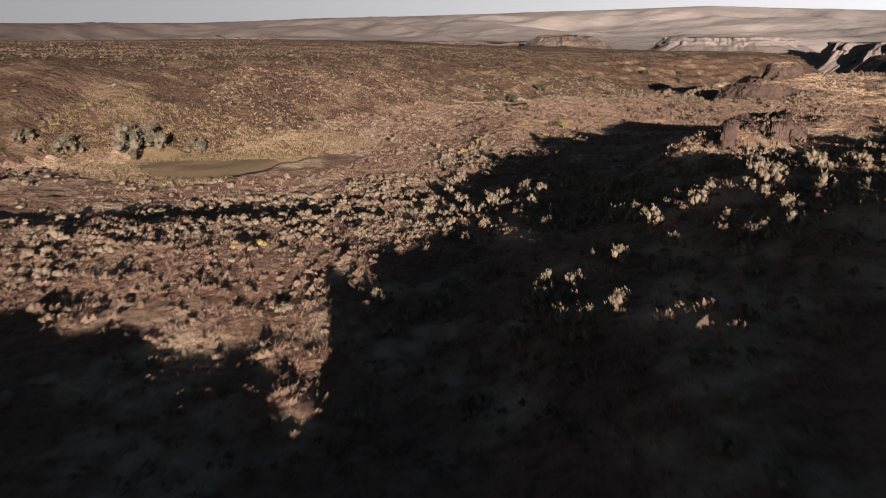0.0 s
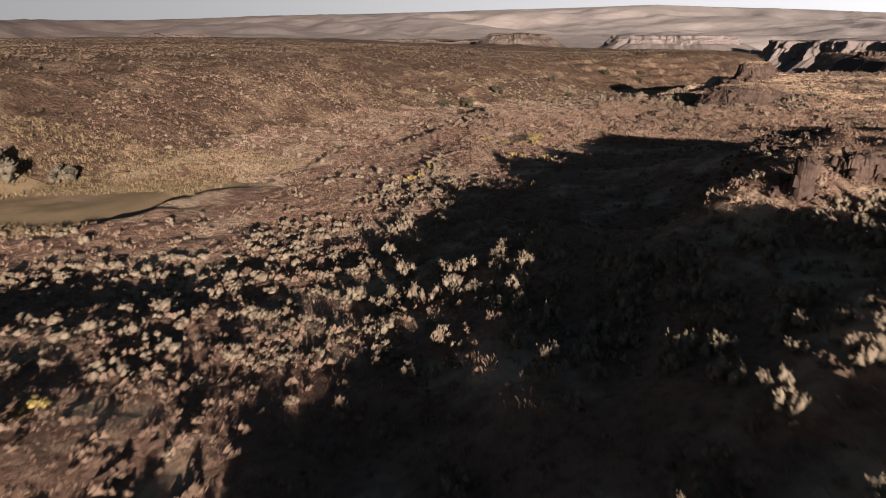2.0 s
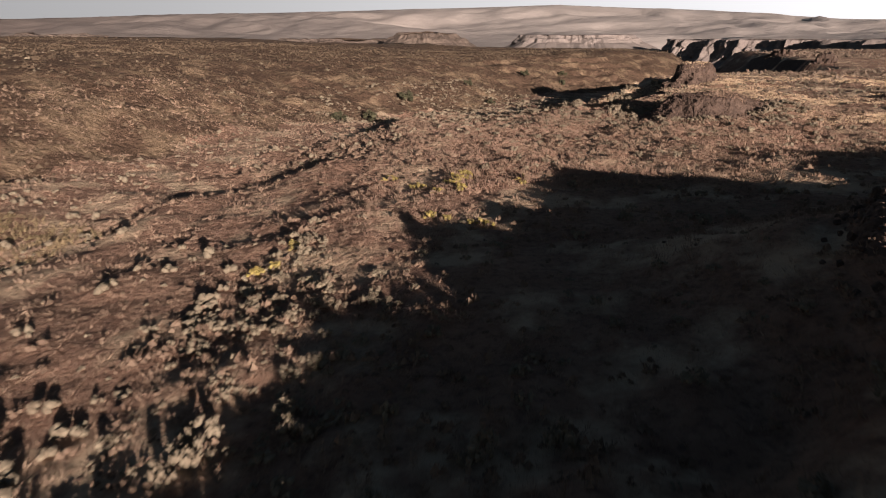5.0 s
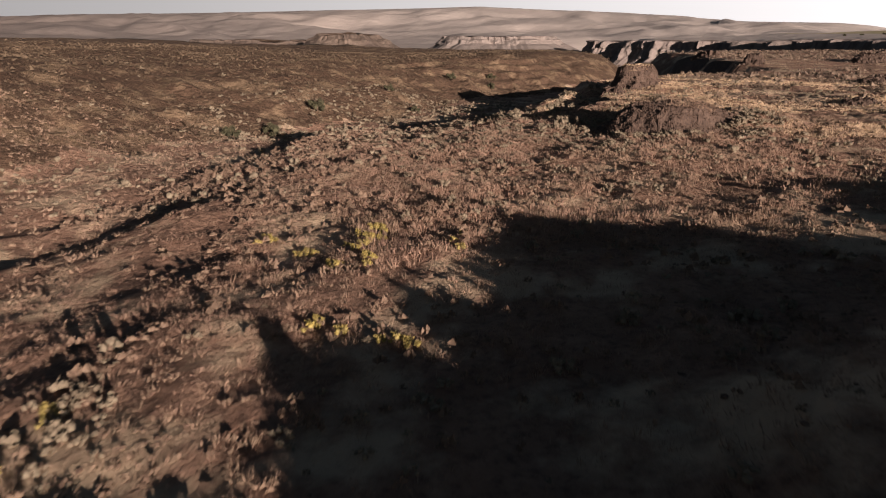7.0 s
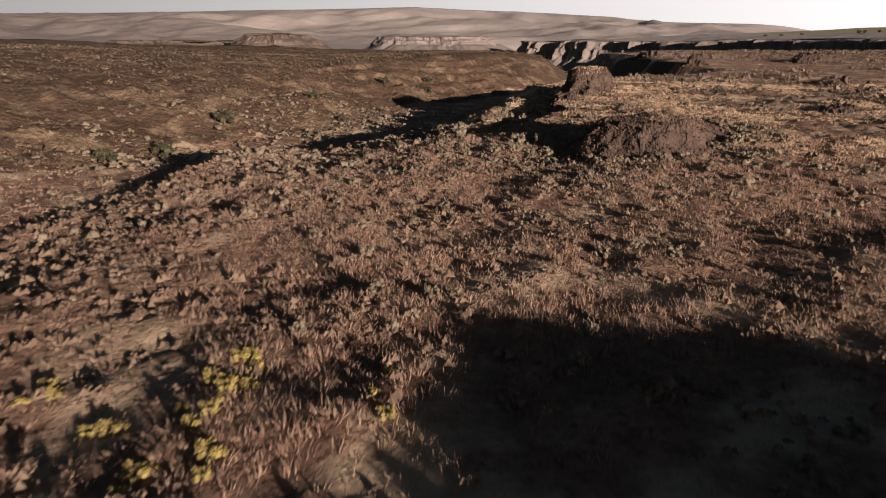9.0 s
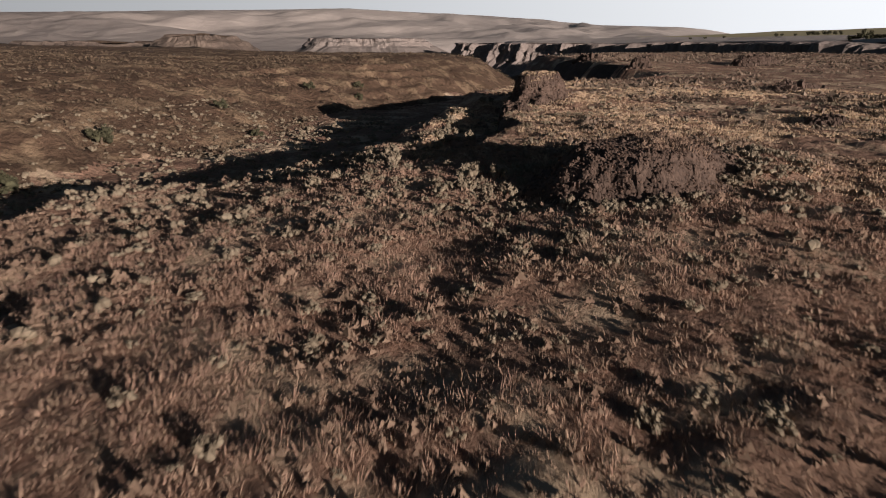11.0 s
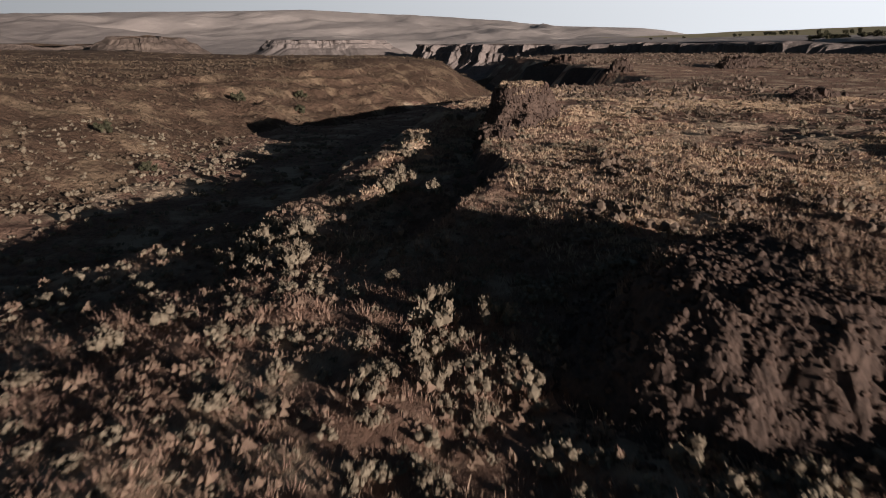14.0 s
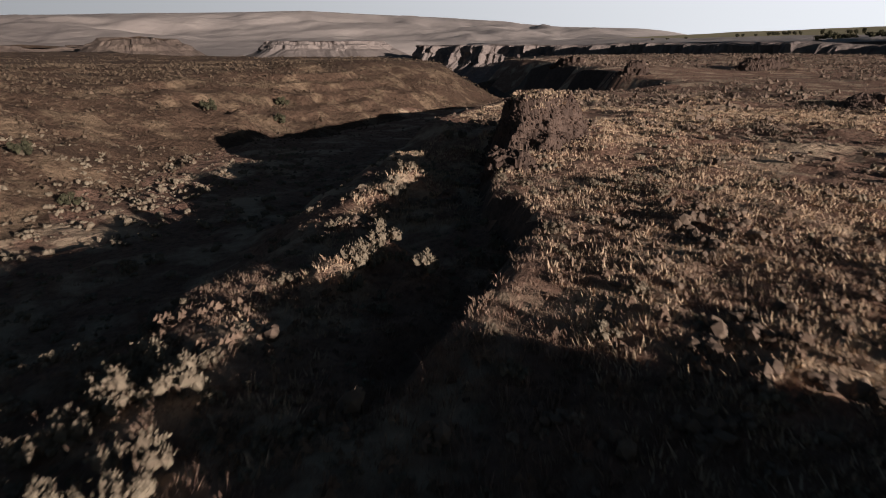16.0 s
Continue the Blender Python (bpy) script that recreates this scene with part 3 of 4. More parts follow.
def stem_mesh(seed):
    """One crooked woody stem that tapers into the crown."""
    gen = np.random.default_rng(seed + 900)
    ang = np.arange(6) * 1.0472
    mid = np.array([0.0, 0.0])
    rings = []
    for z, r in ((-0.08, 0.05), (0.08, 0.036), (0.2, 0.028), (0.32, 0.018), (0.44, 0.006)):
        rings.append(np.stack([mid[0] + r * np.cos(ang), mid[1] + r * np.sin(ang), np.full(6, z)], 1))
        mid = mid + gen.uniform(-0.05, 0.05, 2)
    i = np.arange(6)
    faces = np.concatenate([np.stack([k * 6 + i, k * 6 + (i + 1) % 6, k * 6 + 6 + (i + 1) % 6, k * 6 + 6 + i], 1) for k in range(4)])
    return mesh_of("stem", np.concatenate(rings), faces, [WOOD], True)


FOLIAGE = [mesh_of("foliage", *shrub_shape(k + 60, 180, 0.085, 0.3, lobes=11, fill=0.84), [SAGE]) for k in range(8)]
STEMS = [stem_mesh(k) for k in range(4)]


def shrub(px, py, width, k, leaf, label, name="sagebrush", tall=1.0, group="sagebrush along the flight", pz=None):
    root = new(name)
    root.matrix_world = Matrix.Translation((px, py, (float(ground_z(px, py)) if pz is None else pz) - 0.02)) @ Matrix.Rotation(k * 2.1, 4, "Z") @ Matrix.Diagonal((width, width, width * tall, 1))
    for part_name, me in (("foliage", leaf), ("stem", STEMS[k % len(STEMS)])):
        ob = new(part_name, me)
        ob.parent = root
    return tagged(root, label, "shrub", group)


for k, i in enumerate(order):
    words = "wide" if size[i] > 0.95 else "low rounded"
    shrub(x[i], y[i], size[i], k, FOLIAGE[k % 8], words + " grey-tan sagebrush on dry stony soil", tall=0.75 + 0.3 * ((k * 7) % 10) / 10)

x, y, d = places(38000, -130, 190, 20, 300, 103, 9.0, -1.3, 0.3)
keep = d > 30
x, y = x[keep], y[keep]
west = along(x, y, GULLY)[0] > 2
for side, mat, words in ((west, SCRUB, "low brown scrub over the plateau slope"), (~west, BROWN, "low brown scrub over the bench")):
    wide = 0.22 + 0.45 * rng.uniform(0, 1, side.sum()) ** 2.5
    strewn("low_scrub", SPECKS, x[side], y[side], wide, mat, words, "shrubs", 0.03, wide * 0.65)
gen = np.random.default_rng(47)
x, y = gen.uniform(-75, 130, 50000), gen.uniform(45, 250, 50000)
g = along(x, y, GULLY)[0]
keep = (g > 1) & (g < 75) & (gen.uniform(0, 1, 50000) < step(ripple(x, y, 8.0, 49, 3), -0.9, 0.5)) & (slope(x, y) < 1.3) & ((((x + 17) / 11) ** 2 + ((y - 57.0) / 7.0) ** 2) > 1.0)
strewn("low_scrub", [shrub_shape(k + 140, 1, 0.5, 0.15, 1, False, 1.8) for k in range(6)], x[keep], y[keep], 0.25 + 0.4 * gen.uniform(0, 1, keep.sum()) ** 2, SCRUB, "fine brown scrub and grass over the far gully slope", "shrubs")
x, y, d = places(7000, 40, 120, 88, 180, 131, 8.0, 0.0, 0.5)
keep = along(x, y, BENCH_EDGE)[0] < -1
for side, shapes in ((keep & (d < 30), SHRUBS_MID), (keep & (d >= 30), SHRUBS_FAR)):
    strewn("low_scrub", shapes, x[side], y[side], 0.4 + 0.6 * rng.uniform(0, 1, side.sum()) ** 2, BROWN, "dark brown scrub clumps among straw grass", "shrubs")
x, y, d = places(78000, 38, 125, 80, 172, 127, 9.0, -0.45, 0.25)
keep = (d > 3) & (along(x, y, BENCH_EDGE)[0] < -1) & (np.hypot(x - 43.6, y - 89.6) > 5) & (x + 0.4 * y < 175)
strewn("straw_grass", [tuft_shape(k + 70, 6, 0.028) for k in range(5)], x[keep], y[keep], rng.uniform(0.8, 1.6, keep.sum()), STRAW, "pale straw-coloured grass patches on the bench", "grass", 0.03, rng.uniform(0.6, 1.2, keep.sum()))
x, y, d = places(11000, 80, 260, 70, 260, 151, 14.0, -0.1, 0.5)
keep = (along(x, y, BENCH_EDGE)[0] < -2) & (along(x, y, CANYON_RIM)[0] < -3)
strewn("low_scrub", SPECKS, x[keep], y[keep], 0.4 + 1.0 * rng.uniform(0, 1, keep.sum()) ** 2, BROWN, "dark brown scrub clumps far out on the plain", "shrubs", 0.05)
gen = np.random.default_rng(41)
x, y = gen.uniform(170, 470, 16000), gen.uniform(60, 420, 16000)
keep = (along(x, y, CANYON_RIM)[0] < -4) & (slope(x, y) < 0.6) & (gen.uniform(0, 1, 16000) < step(ripple(x, y, 30.0, 43, 3), -0.6, 0.4))
strewn("low_scrub", SPECKS, x[keep], y[keep], gen.uniform(0.8, 1.8, keep.sum()), BROWN, "brown scrub far off along the canyon rim", "shrubs", 0.05, gen.uniform(0.4, 0.9, keep.sum()))
x, y, d = places(95000, -24, 60, 8, 118, 105, 7.0, -1.3, 0.1)
near = d < 17
red = near & (ripple(x, y, 11.0, 133, 2) > -0.1)
near &= ~red
strewn("dry_grass", TUFTS, x[near], y[near], rng.uniform(0.6, 1.1, near.sum()), DRY, "tan dry bunchgrass on red-brown soil", "grass", 0.03, rng.uniform(0.35, 0.75, near.sum()))
strewn("russet_grass", TUFTS, x[red], y[red], rng.uniform(0.6, 1.1, red.sum()), RED, "russet dry cheatgrass on stony soil", "grass", 0.03, rng.uniform(0.35, 0.75, red.sum()))
near |= red
x2, y2, d2 = places(36000, -30, 62, 8, 125, 109, 6.0, -1.2, 0.1)
low = (d2 < 24) & (~on_bare_strip(x2, y2) | (rng.uniform(0, 1, len(x2)) < 0.3))
strewn("grass_tussocks", TUSSOCKS, x2[low], y2[low], rng.uniform(0.7, 1.5, low.sum()), DRY, "low brown bunchgrass tussocks on dry soil", "grass", 0.02, rng.uniform(0.5, 0.95, low.sum()))
x3, y3, d3 = places(21000, -28, 62, 12, 112, 141, 5.0, -1.1, 0.5)
low = (d3 < 23) & (~on_bare_strip(x3, y3) | (rng.uniform(0, 1, len(x3)) < 0.15))
wide = 0.28 + 0.34 * rng.uniform(0, 1, low.sum()) ** 2
strewn("low_scrub", CLUMPS, x3[low], y3[low], wide, TAN, "small rounded brown scrub clumps on dry soil", "shrubs", 0.04, wide * rng.uniform(0.8, 1.15, low.sum()))
gen = np.random.default_rng(171)
x3, y3 = gen.uniform(14, 46, 9500), gen.uniform(66, 104, 9500)
low = (gen.uniform(0, 1, 9500) < step(ripple(x3, y3, 5.0, 173, 3), -0.9, 0.3)) & (along(x3, y3, BENCH_EDGE)[0] < -0.5) & (np.hypot((x3 - 44.3) / 1.4, y3 - 89.5) > 4.5)
x3, y3 = x3[low], y3[low]
pale = ripple(x3, y3, 8.0, 175, 2) > 0.25
for side, mat, words in ((pale, DRY, "tall tan bunchgrass on the bench"), (~pale, RED, "tall russet bunchgrass on the bench")):
    strewn("bunchgrass", TUSSOCKS, x3[side], y3[side], gen.uniform(0.8, 1.5, side.sum()), mat, words, "grass", 0.02, gen.uniform(0.65, 1.2, side.sum()))
# grass and weeds of the sandy hollow
x3, y3 = gen.uniform(-40, -4, 9000), gen.uniform(48, 76, 9000)
near_sand = ((x3 + 17) / 17) ** 2 + ((y3 - 60) / 11) ** 2
low = (near_sand < 1) & (((x3 + 17.5) / 7) ** 2 + ((y3 - 55.5) / 3.2) ** 2 + 0.5 * ripple(x3, y3, 4.0, 177, 3) > 1) & (along(x3, y3, BENCH_EDGE)[0] > 1)
strewn("hollow_grass", TUFTS_FAR, x3[low], y3[low], gen.uniform(0.7, 1.5, low.sum()), OLIVE, "olive-brown grass and weeds in the sandy hollow", "grass", 0.02)
far = (~near) & (d < 48) & (rng.uniform(0, 1, len(x)) < 0.3)
strewn("dry_grass", TUFTS_FAR, x[far], y[far], rng.uniform(0.7, 1.2, far.sum()), DRY, "tan dry bunchgrass farther off", "grass")
x, y, d = places(9000, -30, 90, 8, 150, 107, 7.0, -0.3, 0.8)
keep = d < 40
strewn("loose_stones", STONES, x[keep], y[keep], rng.uniform(0.08, 0.3, keep.sum()), STONE, "scattered brown basalt stones", "stones", 0.02)


# ---------------------------------------------------------------- rock
def part(name, bm, mat, parent, label=""):
    me = bpy.data.meshes.new(name)
    bm.to_mesh(me)
    bm.free()
    me.materials.append(mat)
    ob = new(name, me)
    ob.parent = parent
    return tagged(ob, label)


def column_mesh(seed):
    """A five or six sided basalt column, 1 high and 1 wide, with a broken, slanted head."""
    gen = np.random.default_rng(seed)
    n = 5 + seed % 2
    a = np.arange(n) * 6.283 / n + gen.uniform(-0.25, 0.25, n)
    rings = []
    for z, r in ((0, 0.52), (0.55, 0.5), (0.94, 0.47), (1.0, 0.36)):
        tilt = gen.uniform(-0.06, 0.06, n) * (z > 0.5)
        rings.append(np.stack([r * np.cos(a) * gen.uniform(0.93, 1.07, n), r * np.sin(a) * gen.uniform(0.93, 1.07, n), z + tilt], 1))
    v = np.concatenate(rings)
    bm = bmesh.new()
    vs = [bm.verts.new(p) for p in v]
    for k in range(3):
        for i in range(n):
            j = (i + 1) % n
            bm.faces.new((vs[k * n + i], vs[k * n + j], vs[k * n + n + j], vs[k * n + n + i]))
    bm.faces.new(vs[3 * n:])
    me = bpy.data.meshes.new("column")
    bm.to_mesh(me)
    bm.free()
    me.materials.append(ROCK)
    return me


def block_mesh(seed):
    gen = np.random.default_rng(seed + 300)
    bm = bmesh.new()
    bmesh.ops.create_cube(bm, size=1.0)
    bmesh.ops.bevel(bm, geom=bm.edges[:], offset=0.14, segments=1, affect="EDGES")
    for p in bm.verts:
        p.co += Vector(gen.uniform(-0.1, 0.1, 3))
    me = bpy.data.meshes.new("stone")
    bm.to_mesh(me)
    bm.free()
    me.materials.append(ROCK)
    return me


COLUMNS = [column_mesh(k) for k in range(8)]
BLOCKS = [block_mesh(k) for k in range(8)]


def rock_relief(cx, cy, rx, ry, turn, top, seed, flare, lump, ledges):
    """Height of a hump of broken rock over the plan, and how far out a place is (1 at the rim of its top)."""
    def relief(x, y):
        u, v = (x - cx) * math.cos(turn) + (y - cy) * math.sin(turn), (y - cy) * math.cos(turn) - (x - cx) * math.sin(turn)
        r = np.hypot(u / rx, v / ry) + 0.16 * ripple(x, y, 0.45 * (rx + ry), seed, 3) + 0.05 * ripple(x, y, 0.8, seed + 2, 2)
        base = ground_z(x, y)
        knob, joint = blocks(x + 0.15 * ripple(x, y, 1.0, seed, 2), y, 0.5, seed)
        knob2, joint2 = blocks(x, y, 0.24, seed + 3)
        inside = np.clip((1.0 + flare - r) / (0.12 + flare), 0, 1)
        ledge = np.clip(np.round(3 * inside + 0.35 * knob) / 3, 0, 1)
        rise = ledges * ledge + (1 - ledges) * step(inside)
        z = base + (top - base) * rise + step(inside, 0, 0.3) * (lump * (0.5 * knob - 0.7 * joint + 0.35 * knob2 - 0.4 * joint2) + 0.08 * (top - base) * ripple(x, y, 2.2, seed + 9, 3))
        return np.where(inside <= 0, base - 0.4, z), r
    return relief


def rock_body(cx, cy, rx, ry, turn, relief, flare):
    wide = 1.25 + flare
    pitch = float(np.clip((rx + ry) / 60, 0.07, 0.2))
    u, v = np.meshgrid(np.arange(-rx * wide, rx * wide + pitch, pitch), np.arange(-ry * wide, ry * wide + pitch, pitch))
    x, y = cx + u * math.cos(turn) - v * math.sin(turn), cy + u * math.sin(turn) + v * math.cos(turn)
    z, r = relief(x, y)
    rows, cols = x.shape
    n = np.arange(rows * cols).reshape(rows, cols)
    f = np.stack([n[:-1, :-1], n[:-1, 1:], n[1:, 1:], n[1:, :-1]], -1).reshape(-1, 4)
    f = f[(r.ravel()[f].min(axis=1)) < 1.02 + flare]
    used = np.unique(f)
    back = np.zeros(rows * cols, int)
    back[used] = np.arange(len(used))
    return mesh_of("body", np.stack([x, y, z], -1).reshape(-1, 3)[used], back[f], [ROCK])


def outcrop(cx, cy, rx, ry, turn, top, columns, stones, seed, label, thick=(0.35, 0.6), name="rock_outcrop", flare=0.25, rubble=1.9, lump=0.22, ledges=0.45, scree=0):
    root = new(name)
    root.matrix_world = Matrix.Translation((cx, cy, float(ground_z(cx, cy))))
    back = root.matrix_world.inverted()
    relief = rock_relief(cx, cy, rx, ry, turn, top, seed, flare, lump, ledges)
    body = new("body", rock_body(cx, cy, rx, ry, turn, relief, flare))
    body.parent, body.matrix_parent_inverse = root, back
    gen = np.random.default_rng(seed + 50)

    def spot(low, high):
        a, out = gen.uniform(0, 6.283), gen.uniform(low, high)
        px, py = rx * out * math.cos(a), ry * out * math.sin(a)
        wx, wy = cx + px * math.cos(turn) - py * math.sin(turn), cy + px * math.sin(turn) + py * math.cos(turn)
        return wx, wy, max(float(relief(np.array([wx]), np.array([wy]))[0][0]), float(ground_z(wx, wy)))
    for k in range(columns):
        wx, wy, head = spot(0.85, 1.0 + 0.85 * flare)
        w = gen.uniform(*thick)
        long = min(w * gen.uniform(1.6, 3.4), 0.5 + top - float(ground_z(wx, wy)))
        ob = new("column", COLUMNS[k % 8])
        ob.parent, ob.matrix_parent_inverse = root, back
        ob.matrix_basis = Matrix.Translation((wx, wy, head - long * gen.uniform(0.62, 0.9))) @ Euler((gen.normal() * 0.16, gen.normal() * 0.16, gen.uniform(0, 6))).to_matrix().to_4x4() @ Matrix.Diagonal((w, w * gen.uniform(0.7, 1.3), long, 1))
    for k in range(stones):
        wx, wy, head = spot(0.9, rubble) if k % 4 else spot(0.1, 0.95)
        w = gen.uniform(*thick) * gen.uniform(0.5, 1.4)
        ob = new("stone", BLOCKS[k % 8])
        ob.parent, ob.matrix_parent_inverse = root, back
        ob.matrix_basis = Matrix.Translation((wx, wy, head + w * 0.12)) @ Euler(gen.uniform(0, 6, 3)).to_matrix().to_4x4() @ Matrix.Diagonal((w, w * 0.8, w * 0.7, 1))
    if scree:
        a, out = gen.uniform(0, 6.283, scree), gen.uniform(0.55, 1.12 + flare, scree)
        px, py = rx * out * np.cos(a), ry * out * np.sin(a)
        wx, wy = cx + px * math.cos(turn) - py * math.sin(turn), cy + px * math.sin(turn) + py * math.cos(turn)
        wz = np.maximum(relief(wx, wy)[0], ground_z(wx, wy))
        w, spin = thick[0] * gen.uniform(0.6, 2.2, scree), gen.uniform(0, 6.283, scree)
        verts, faces = [], []
        for k in range(scree):
            v, f = STONES[k % 5]
            c, s = math.cos(spin[k]), math.sin(spin[k])
            verts.append(np.stack([v[:, 0] * c - v[:, 1] * s, v[:, 0] * s + v[:, 1] * c, v[:, 2] * 1.2], 1) * w[k] + np.array([wx[k], wy[k], wz[k] + 0.1 * w[k]]))
            faces.append(f + k * len(v))
        rubble_part = new("rubble", mesh_of("rubble", np.concatenate(verts), np.concatenate(faces), [RUBBLE]))
        rubble_part.parent, rubble_part.matrix_parent_inverse = root, back
        tagged(rubble_part, "loose dark basalt rubble", kind="stuff")
    return tagged(root, label, "rock", "basalt outcrops")


outcrop(44.3, 89.5, 3.6, 2.5, 0.25, 3.05, 8, 250, 1, "broken dark basalt outcrop above sagebrush, grassy on top", (0.09, 0.22), flare=0.95, rubble=1.8, lump=0.09, ledges=0.12, scree=3200)
outcrop(67.0, 126.8, 4.2, 2.2, 0.7, 4.25, 14, 260, 2, "rugged basalt knob standing at the gully edge", (0.13, 0.32), flare=0.6, lump=0.14, ledges=0.22, scree=2000)
outcrop(59.4, 120.6, 1.7, 1.0, 0.9, 1.75, 20, 40, 3, "low broken basalt ledge above the gully", (0.2, 0.45), flare=0.5)
outcrop(24.5, 48.6, 3.4, 1.4, 0.6, 3.45, 40, 90, 4, "low dark basalt ledge on the hill crest", (0.14, 0.32), flare=0.5, lump=0.15, ledges=0.3, scree=200)
outcrop(15.6, 34.4, 0.42, 0.34, 0.5, 4.7, 8, 14, 5, "slim leaning basalt pillar beside shadowed scrub", (0.16, 0.32), "rock_pillar", 0.15, 3.0, lump=0.16, ledges=0.5)
outcrop(20.2, 37.6, 1.25, 0.6, 0.1, 4.35, 8, 12, 6, "pale blocky basalt rock on the hill", (0.2, 0.4), lump=0.18, ledges=0.5)
outcrop(3.1, 3.4, 0.7, 0.5, 0.0, 3.8, 6, 4, 7, "upright basalt pillar on the shaded ridge", (0.2, 0.35), "rock_pillar", 0.9, ledges=0.2)
outcrop(0.9, 2.8, 0.35, 0.4, 0.0, 3.5, 6, 4, 8, "pointed basalt pillar at the ridge notch", (0.15, 0.3), "rock_pillar", 1.6, ledges=0.1)
outcrop(142, 183, 2.2, 1.6, 0.3, 3.9, 6, 26, 9, "dark basalt knob over the shaded side wall", (0.6, 1.0), flare=0.6)
outcrop(153, 213, 3.0, 1.8, 1.4, 3.4, 6, 24, 10, "dark basalt knob on the far rim", (0.8, 1.3), flare=0.6)
outcrop(118, 128, 4.5, 1.6, 0.2, 1.7, 8, 40, 11, "low dark basalt ledge in dry grass", (0.4, 0.8), flare=0.6)
outcrop(185, 182, 7.0, 2.4, 0.1, 3.8, 6, 30, 12, "low dark basalt ledge on the plain", (0.6, 1.0), flare=0.6)
outcrop(77, 99, 2.2, 1.2, 0.2, 1.6, 20, 18, 13, "low broken basalt ledge in dry grass", (0.25, 0.5))


# dry grass on the flat top of the large outcrop
gen = np.random.default_rng(61)
a, out = gen.uniform(0, 6.283, 1500), np.sqrt(gen.uniform(0, 1, 1500)) * 1.15
x, y = 44.5 + 4.4 * out * np.cos(a), 89.9 + 2.7 * out * np.sin(a)
keep = ripple(x, y, 2.2, 63, 2) > -0.1
x, y = x[keep], y[keep]
strewn("dry_grass", TUFTS, x, y, gen.uniform(0.6, 1.2, len(x)), DRY, "tan dry grass on top of the basalt outcrop", "grass", 0.02, None, rock_relief(44.3, 89.5, 3.6, 2.5, 0.25, 3.05, 1, 0.95, 0.09, 0.12)(x, y)[0])
a, out = gen.uniform(0, 6.283, 500), np.sqrt(gen.uniform(0, 1, 500)) * 0.95
u, v = 4.2 * out * np.cos(a), 2.2 * out * np.sin(a)
x, y = 67.0 + u * math.cos(0.7) - v * math.sin(0.7), 126.8 + u * math.sin(0.7) + v * math.cos(0.7)
strewn("dry_grass", TUFTS_FAR, x, y, gen.uniform(0.7, 1.3, 500), STRAW, "pale dry grass on top of the basalt knob", "grass", 0.02, None, rock_relief(67.0, 126.8, 4.2, 2.2, 0.7, 4.25, 2, 0.6, 0.14, 0.22)(x, y)[0])


# ---------------------------------------------------------------- distance
def wall_mesh(line, top, foot, seed, spacing, deep, mat, name="canyon_wall", talus=1.0, cap=0.4):
    """A basalt wall along a line: buttressed upper cliff, ledge, and a slope of scree below."""
    pts = []
    for (ax, ay), (bx, by) in zip(line, line[1:]):
        size = math.hypot(bx - ax, by - ay)
        n = max(int(size / spacing), 1)
        for k in range(n):
            pts.append((ax + (bx - ax) * k / n, ay + (by - ay) * k / n, (by - ay) / size, -(bx - ax) / size))
    p = np.array(pts)
    run = np.arange(len(p)) * spacing
    if isinstance(top, tuple):
        top = np.interp(run, top[0], top[1])
    big = ripple(run, run * 0, 190.0, seed, 4, 0.62)
    rows = []
    tiers = ((0.0, -16.0, 0), (0.0, -3.0, 0), (0.02, 0.0, 0), (0.09, 1.4, 0), (0.16, 3.2, 0), (0.2, 6.0, 1), (0.26, 7.4, 1), (0.34, 9.0, 1), (0.4, 11.0, 1), (0.45, 15.0, 2), (0.53, 23.0, 2), (0.64, 36.0, 2), (0.8, 54.0, 2), (1.0, 80.0, 2))
    for f, out, tier in tiers:
        spur = 0.9 - 1.5 * np.abs(ripple(run + 9 * tier, run * 0 + 20 + 6 * tier, 75.0, seed + 6, 4, 0.6))
        small = ripple(run, run * 0 + 50 + 5 * tier, 27.0, seed + 3, 4, 0.65)
        cut = deep * (0.6 * big + (0.6, 0.6, 0.75)[tier] * spur + (0.4, 0.45, 0.3)[tier] * small) + deep * 0.17 * ripple(run, run * 0 + 90 * f, 11.0, seed + 9, 4, 0.6)
        shift = out * talus * (top - foot) / 58.0 + cut
        drop = float(np.interp(f, (0, 0.4, 1), (0, cap, 1)))
        rows.append(np.stack([p[:, 0] - p[:, 2] * shift, p[:, 1] - p[:, 3] * shift, top - (top - foot) * drop + (1.3 * small + 0.8 * big) * (f < 0.3)], 1))
    v = np.concatenate(rows)
    n = len(p)
    i = np.arange(n - 1)
    faces = np.concatenate([np.stack([k * n + i, k * n + i + 1, (k + 1) * n + i + 1, (k + 1) * n + i], 1) for k in range(len(rows) - 1)])
    return mesh_of(name, v, faces, [mat])


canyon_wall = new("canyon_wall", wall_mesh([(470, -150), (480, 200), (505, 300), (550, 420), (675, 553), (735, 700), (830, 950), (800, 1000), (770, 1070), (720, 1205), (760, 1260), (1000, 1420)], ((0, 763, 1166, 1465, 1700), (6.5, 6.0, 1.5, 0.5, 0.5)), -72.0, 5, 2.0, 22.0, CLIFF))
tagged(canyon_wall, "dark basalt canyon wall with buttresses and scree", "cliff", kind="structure")


